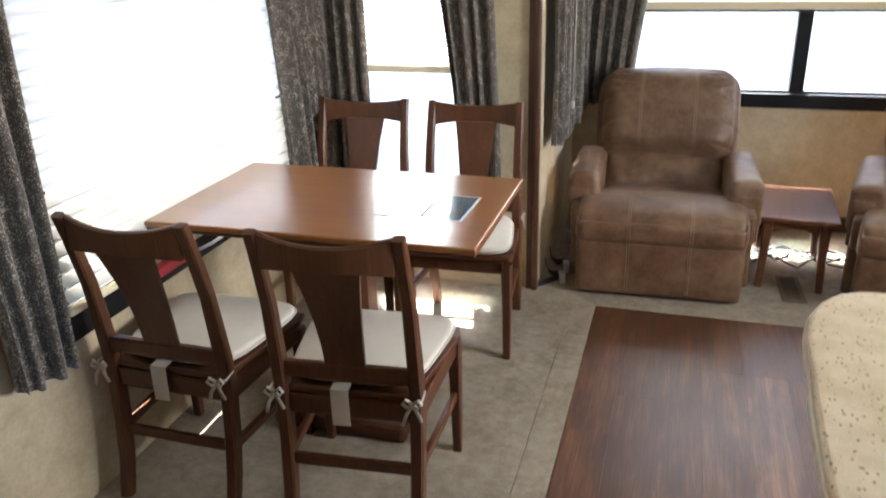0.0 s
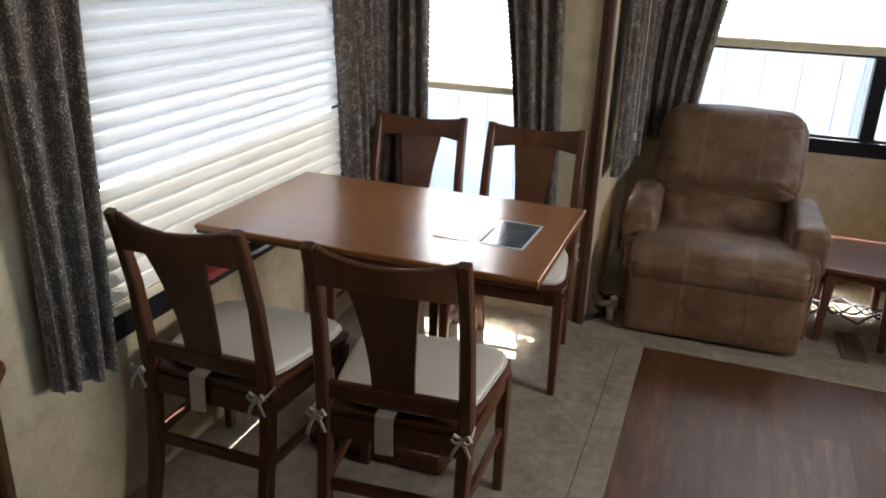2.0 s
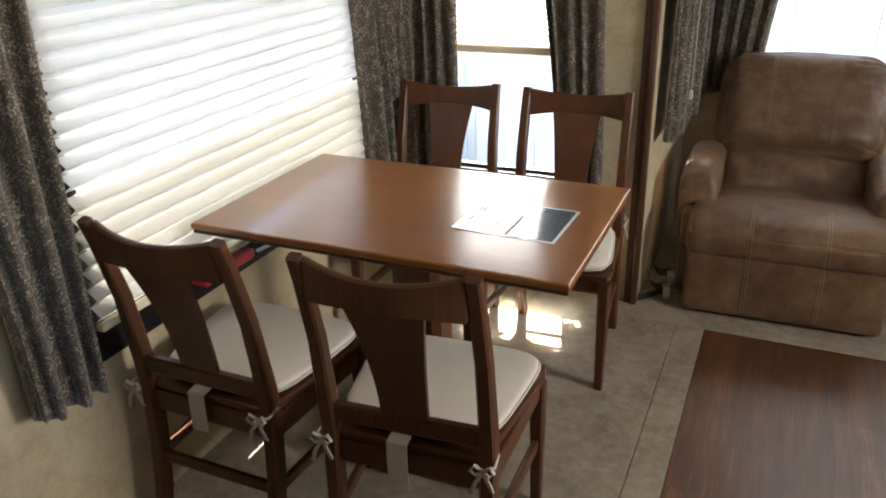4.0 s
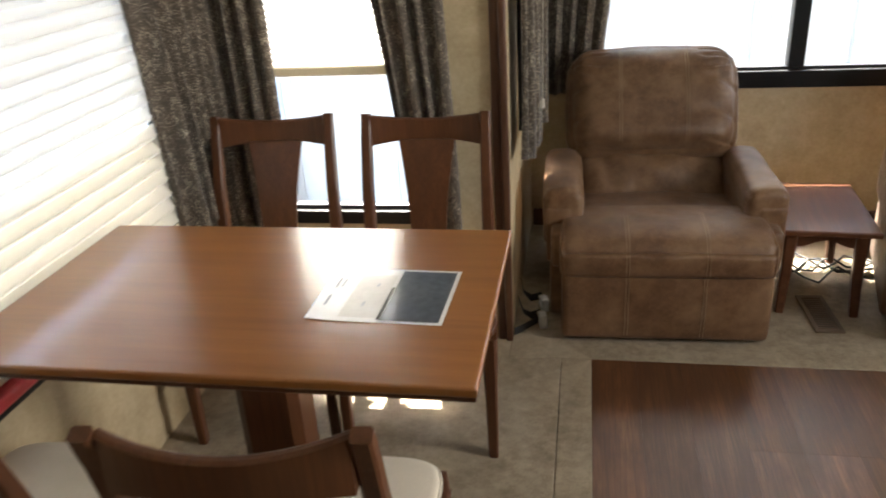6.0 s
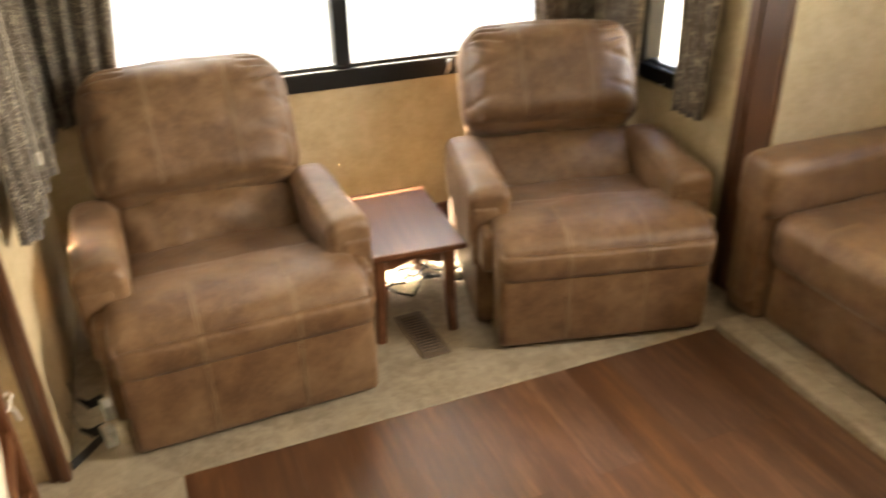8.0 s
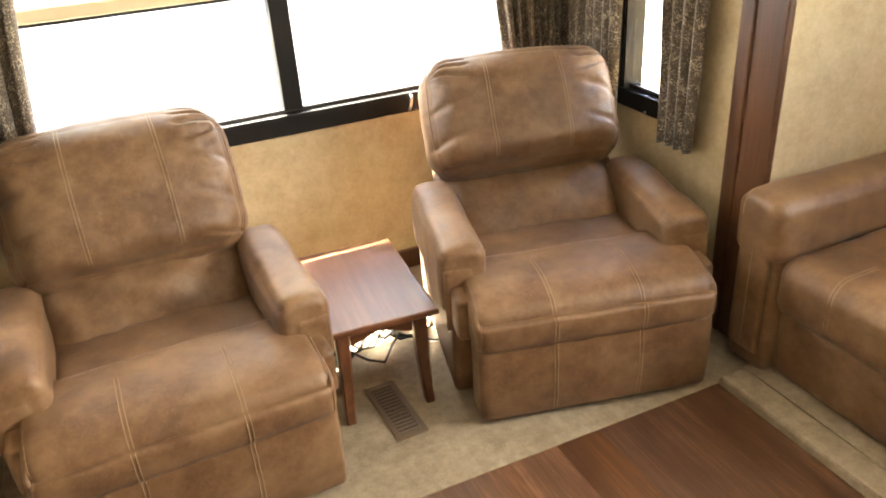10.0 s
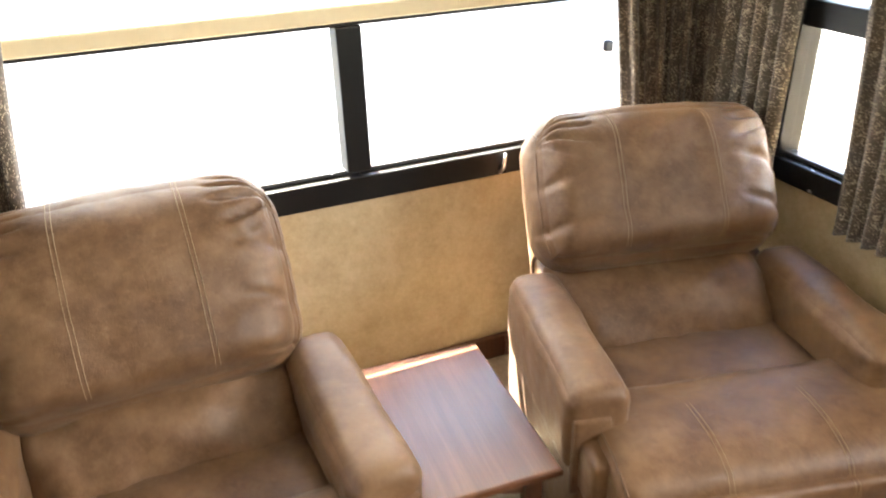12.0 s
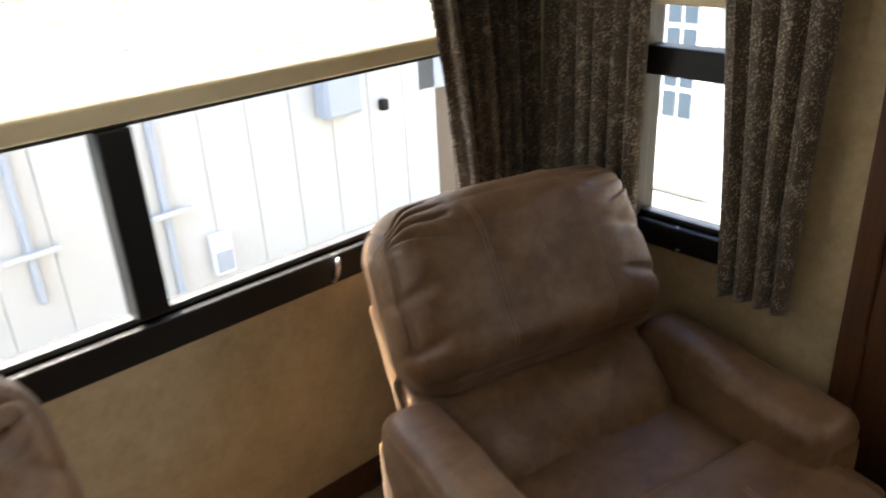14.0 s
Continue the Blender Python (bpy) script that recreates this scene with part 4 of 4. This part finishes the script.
# ---- sofa ----
def sofa():
    root = thing("sofa", "brown leather sofa with pale double stitching in the slide-out", "sofa", pose(0, 0, 0.03))
    nz = lambda p, s, a: a * noise.noise(Vector((p.x * s, p.y * s, p.z * s + 5)))

    def soft(u, p):
        if u.z > 0:
            p.z += 0.018 * (1 - u.x * u.x) * (1 - u.y ** 4) + nz(p, 7, 0.01) + nz(p, 22, 0.003)
        p.x += nz(p, 9, 0.006)
        return p
    part("base", puffy((0.9, 1.56, 0.23), 0.03, 14, soft), M_LEATHER, root, "", True, pose(2.40, -0.83, 0.118))
    for k in range(2):
        y = -0.42 - 0.78 * k
        sz = (0.68, 0.77, 0.2)
        o = part("seat_cushion", puffy(sz, 0.065, 22, soft), M_LEATHER, root, "", True, pose(2.255, y, 0.315))
        for kk in (0.45, -0.45):
            bm = stitch((0.77, 0.68, 0.2), 0.065, None, kk, 0, -0.6, 2.4)
            part("stitching", bm, M_THREAD, o, "", False, pose(0, 0, 0.012, 0, 0, -90))
        part("back_cushion", puffy((0.26, 0.77, 0.5), 4.0, 18, soft), M_LEATHER, root, "", True, pose(2.68, y, 0.60, 0, 14, 0))
    for y in (0.025, -1.69):
        def armf(u, p):
            if u.z > 0:
                p.z += 0.012 * (1 - u.y * u.y) + nz(p, 8, 0.008)
            return p
        a = part("arm", puffy((0.9, 0.18, 0.2), 0.045, 20, armf), M_LEATHER, root, "", True, pose(2.34, y, 0.48))
        part("arm_panel", puffy((0.86, 0.16, 0.44), 0.03, 8), M_LEATHER, root, "", True, pose(2.345, y, 0.215))
        f2 = part("arm_facing", puffy((0.03, 0.115, 0.42), 0.012, 10), M_LEATHER, root, "", True, pose(1.908, y, 0.275))
        part("stitching", stitch((0.115, 0.03, 0.42), 0.012, None, 0.0, 0, -0.85, 0.9), M_THREAD, f2, "", False, pose(0, 0, 0, 0, 0, -90))
        part("stitching", stitch((0.18, 0.9, 0.2), 0.045, None, -0.55, 0, 0.2, 2.6), M_THREAD, a, "", False, pose(0, 0, 0.008, 0, 0, -90))
    return root


sofa()

# ---- kitchen island ----
isl = thing("kitchen_island", "kitchen island with a rounded speckled solid-surface worktop", "kitchen island")
edge = [(2.0, -1.70), (0.66, -1.70)]
for i in range(1, 9):
    a = math.pi / 2 + i / 8 * math.pi / 2
    edge.append((0.66 + 0.14 * math.cos(a), -1.92 + 0.22 * math.sin(a)))
edge += [(0.505, -2.1), (0.497, -2.3), (0.505, -2.6), (0.53, -3.1), (2.0, -3.1)]
top = prism(edge, 0.9, 0.93, 0.008)
part("worktop", top, M_STONE, isl)
part("edge_band", prism([(x - (0.004 if x < 0.7 else 0), y + (0.004 if y > -1.9 else 0)) for x, y in edge], 0.895, 0.917, 0.004), M_EDGE, isl, "pale rounded edge band")
part("cabinet", box((0.72, -3.08, 0.0), (1.98, -1.86, 0.894), 0.004), M_TRIM, isl)

# ---- console ----
cn = thing("console", "reddish-brown wooden corner console with a dark glass door", "console")
pts = [(XL + 0.001, -2.075), (-1.22, -2.075), (-1.10, -2.12), (-0.84, -2.46), (-0.84, -3.2), (XL + 0.001, -3.2)]
part("top", prism(pts, 0.735, 0.76, 0.006), M_ENDTBL, cn)
part("body", prism([(x - (0.03 if x > -1.2 else 0), y - 0.03) for x, y in pts], 0.0, 0.734), M_CHAIR, cn)
d = (Vector((-0.84, -2.46, 0)) - Vector((-1.10, -2.12, 0))).normalized()
nrm = Vector((-d.y, d.x, 0))
mid = Vector((-0.97, -2.29, 0)) + Vector((-0.03, -0.03, 0))
yaw = math.degrees(math.atan2(d.y, d.x))
part("glass_door", box((-0.16, 0.001, 0.06), (0.16, 0.008, 0.68), 0.002), M_DARKGLASS, cn, "dark glass door", False, pose(mid.x, mid.y, 0, 0, 0, yaw))
for s in (-1, 1):
    part("stile", box((s * 0.187 - 0.026, 0.001, 0.0), (s * 0.187 + 0.026, 0.02, 0.73), 0.003), M_CHAIR, cn, "", False, pose(mid.x, mid.y, 0, 0, 0, yaw))


def remote(label, at, ln):
    root = thing("remote_control", label, "remote control", at)
    part("body", puffy((0.045, ln, 0.02), 6.0, 6), M_STRAP, root, "", True, pose(0, 0, 0.01))
    for i in range(4):
        part("button", box((-0.012, -ln * 0.35 + i * ln * 0.17, 0.0195), (0.012, -ln * 0.35 + i * ln * 0.17 + 0.012, 0.022), 0.002, segs=1), M_VENT, root)


remote("black remote control lying on the console", pose(-1.0, -2.46, 0.76, 0, 0, 60), 0.2)
remote("small black remote control lying on the console", pose(-1.0, -2.55, 0.76, 0, 0, 75), 0.15)

# ---- outdoors ----
GZ = -1.0
structure(part("ground", box((-400, -400, GZ - 0.2), (400, 400, GZ)), M_GRAVEL), "pale grey gravel yard", "ground")
NB = 3.6
tb = thing("metal_building", "white metal-sided building behind the rear window", "building")
x = -6.0 - 0.03
while x < 3.5:
    part("panel", box((x + 0.0018, NB, GZ), (x + 0.2782, NB + 0.06, 3.0), 0.003, segs=1), M_SIDING, tb)
    x += 0.28
part("backing", box((-6.03, NB + 0.0605, GZ), (x, NB + 3, 2.95)), M_SIDING, tb)
for px, z0, z1 in ((1.14, -0.2, 1.6), (1.82, -0.45, 1.6)):
    part("downpipe", box((px - 0.018, NB - 0.04, z0), (px + 0.018, NB - 0.001, z1), 0.01), M_BOXGREY, tb, "grey downpipe")
    part("bracket", box((px - 0.13, NB - 0.065, 0.05), (px + 0.13, NB - 0.0405, 0.08), 0.005), M_SIDING, tb)
ub = thing("utility_box", "grey-blue electrical box on the metal building", "electrical box", pose(2.95, NB - 0.001, 0.5))
part("case", box((-0.13, -0.12, -0.14), (0.13, 0, 0.2), 0.015), M_BOXGREY, ub)
part("lid", box((-0.115, -0.132, -0.12), (0.115, -0.121, 0.18), 0.005), M_BOXGREY, ub)
mt = thing("wall_meter", "small dark meter on the metal building", "meter", pose(3.31, NB - 0.001, 0.35))
part("case", box((-0.025, -0.05, -0.04), (0.025, 0, 0.03), 0.01), M_BLACK, mt)
jb = thing("junction_box", "white junction box low on the metal building", "junction box", pose(2.08, NB - 0.001, -0.25))
part("case", box((-0.06, -0.06, -0.12), (0.06, 0, 0.12), 0.008), M_PAPERW, jb)
part("cover", box((-0.05, -0.068, -0.1), (0.05, -0.061, 0.02), 0.004), M_BOXGREY, jb)
ac = thing("cooling_unit", "pale grey metal unit at the corner of the building", "cooling unit", pose(3.75, NB + 0.3, GZ))
part("case", box((-0.14, -0.3, 1.35), (0.5, 0.4, 1.9), 0.02), M_BOXGREY, ac)
part("stand", box((-0.1, -0.25, 0.0), (0.45, 0.35, 1.349), 0.01), M_VENT, ac)
cb2 = thing("service_cabinet", "pale blue-grey cabinet standing against the metal building", "cabinet", pose(-2.78, NB - 0.301, GZ))
part("case", box((-0.16, -0.25, 0.0), (0.16, 0.3, 0.66), 0.02), M_BOXGREY, cb2)
part("lid", box((-0.17, -0.26, 0.6605), (0.17, 0.3, 0.7), 0.01), M_SIDING, cb2)
sp = thing("standpipe", "white standpipe with a bracket by the metal building", "pipe", pose(-2.44, NB - 0.15, GZ))
part("pipe", tube([(0, 0, 0), (0, 0, 0.6), (0, 0, 1.25)], 0.03, n=10), M_BOXGREY, sp, "", True)
part("collar", tube([(0, 0, 0.3), (0, 0, 0.36)], 0.045, n=10), M_SIDING, sp, "", True)
EB = 6.2
t2b = thing("white_building", "white building with a paned door beyond the side window", "building")
part("wall", box((EB, -3.0, GZ), (EB + 3, 9.0, 3.0)), M_SIDING, t2b)
dr = part("door", box((EB - 0.04, 2.93, GZ + 0.05), (EB - 0.0005, 3.72, 0.86), 0.006), M_PAPERW, t2b, "white door with nine small panes")
for i in range(3):
    for k in range(4):
        part("pane", box((EB - 0.046, 3.1 + 0.15 * i, -0.29 + 0.26 * k), (EB - 0.041, 3.22 + 0.15 * i, -0.07 + 0.26 * k), 0.002, segs=1), M_PANEGREY, dr)
part("knob", puffy((0.05, 0.05, 0.05), 2.0, 4), M_SILVER, dr, "steel door knob", True, pose(EB - 0.06, 3.0, -0.3))
# ---- planks ----
wf = structure(part("plank_floor", box((0.0, BACK, -0.0199), (1.799, -0.001, -0.006)), M_JOINT), "brown wood-look vinyl plank floor", "floor")
meshes = {}
rnd = random.Random(7)
row, PW = 0, 0.15
x = 0.0
while x < 1.795:
    w = min(PW, 1.799 - x)
    y = -0.001
    ln = rnd.choice((0.45, 0.7, 0.95, 1.2))
    while y > BACK:
        l = min(ln, y - BACK)
        key = (round(w, 3), round(l, 3))
        if key not in meshes:
            meshes[key] = finish(box((0.0002, -l + 0.0002, -0.006), (w - 0.0002, -0.0002, 0.0), 0.0, segs=1), "plank", M_PLANK)
        ob = new("plank", meshes[key])
        ob.parent = wf
        ob.location = (x, y, 0.0)
        y -= l
        ln = 1.2
    x += PW
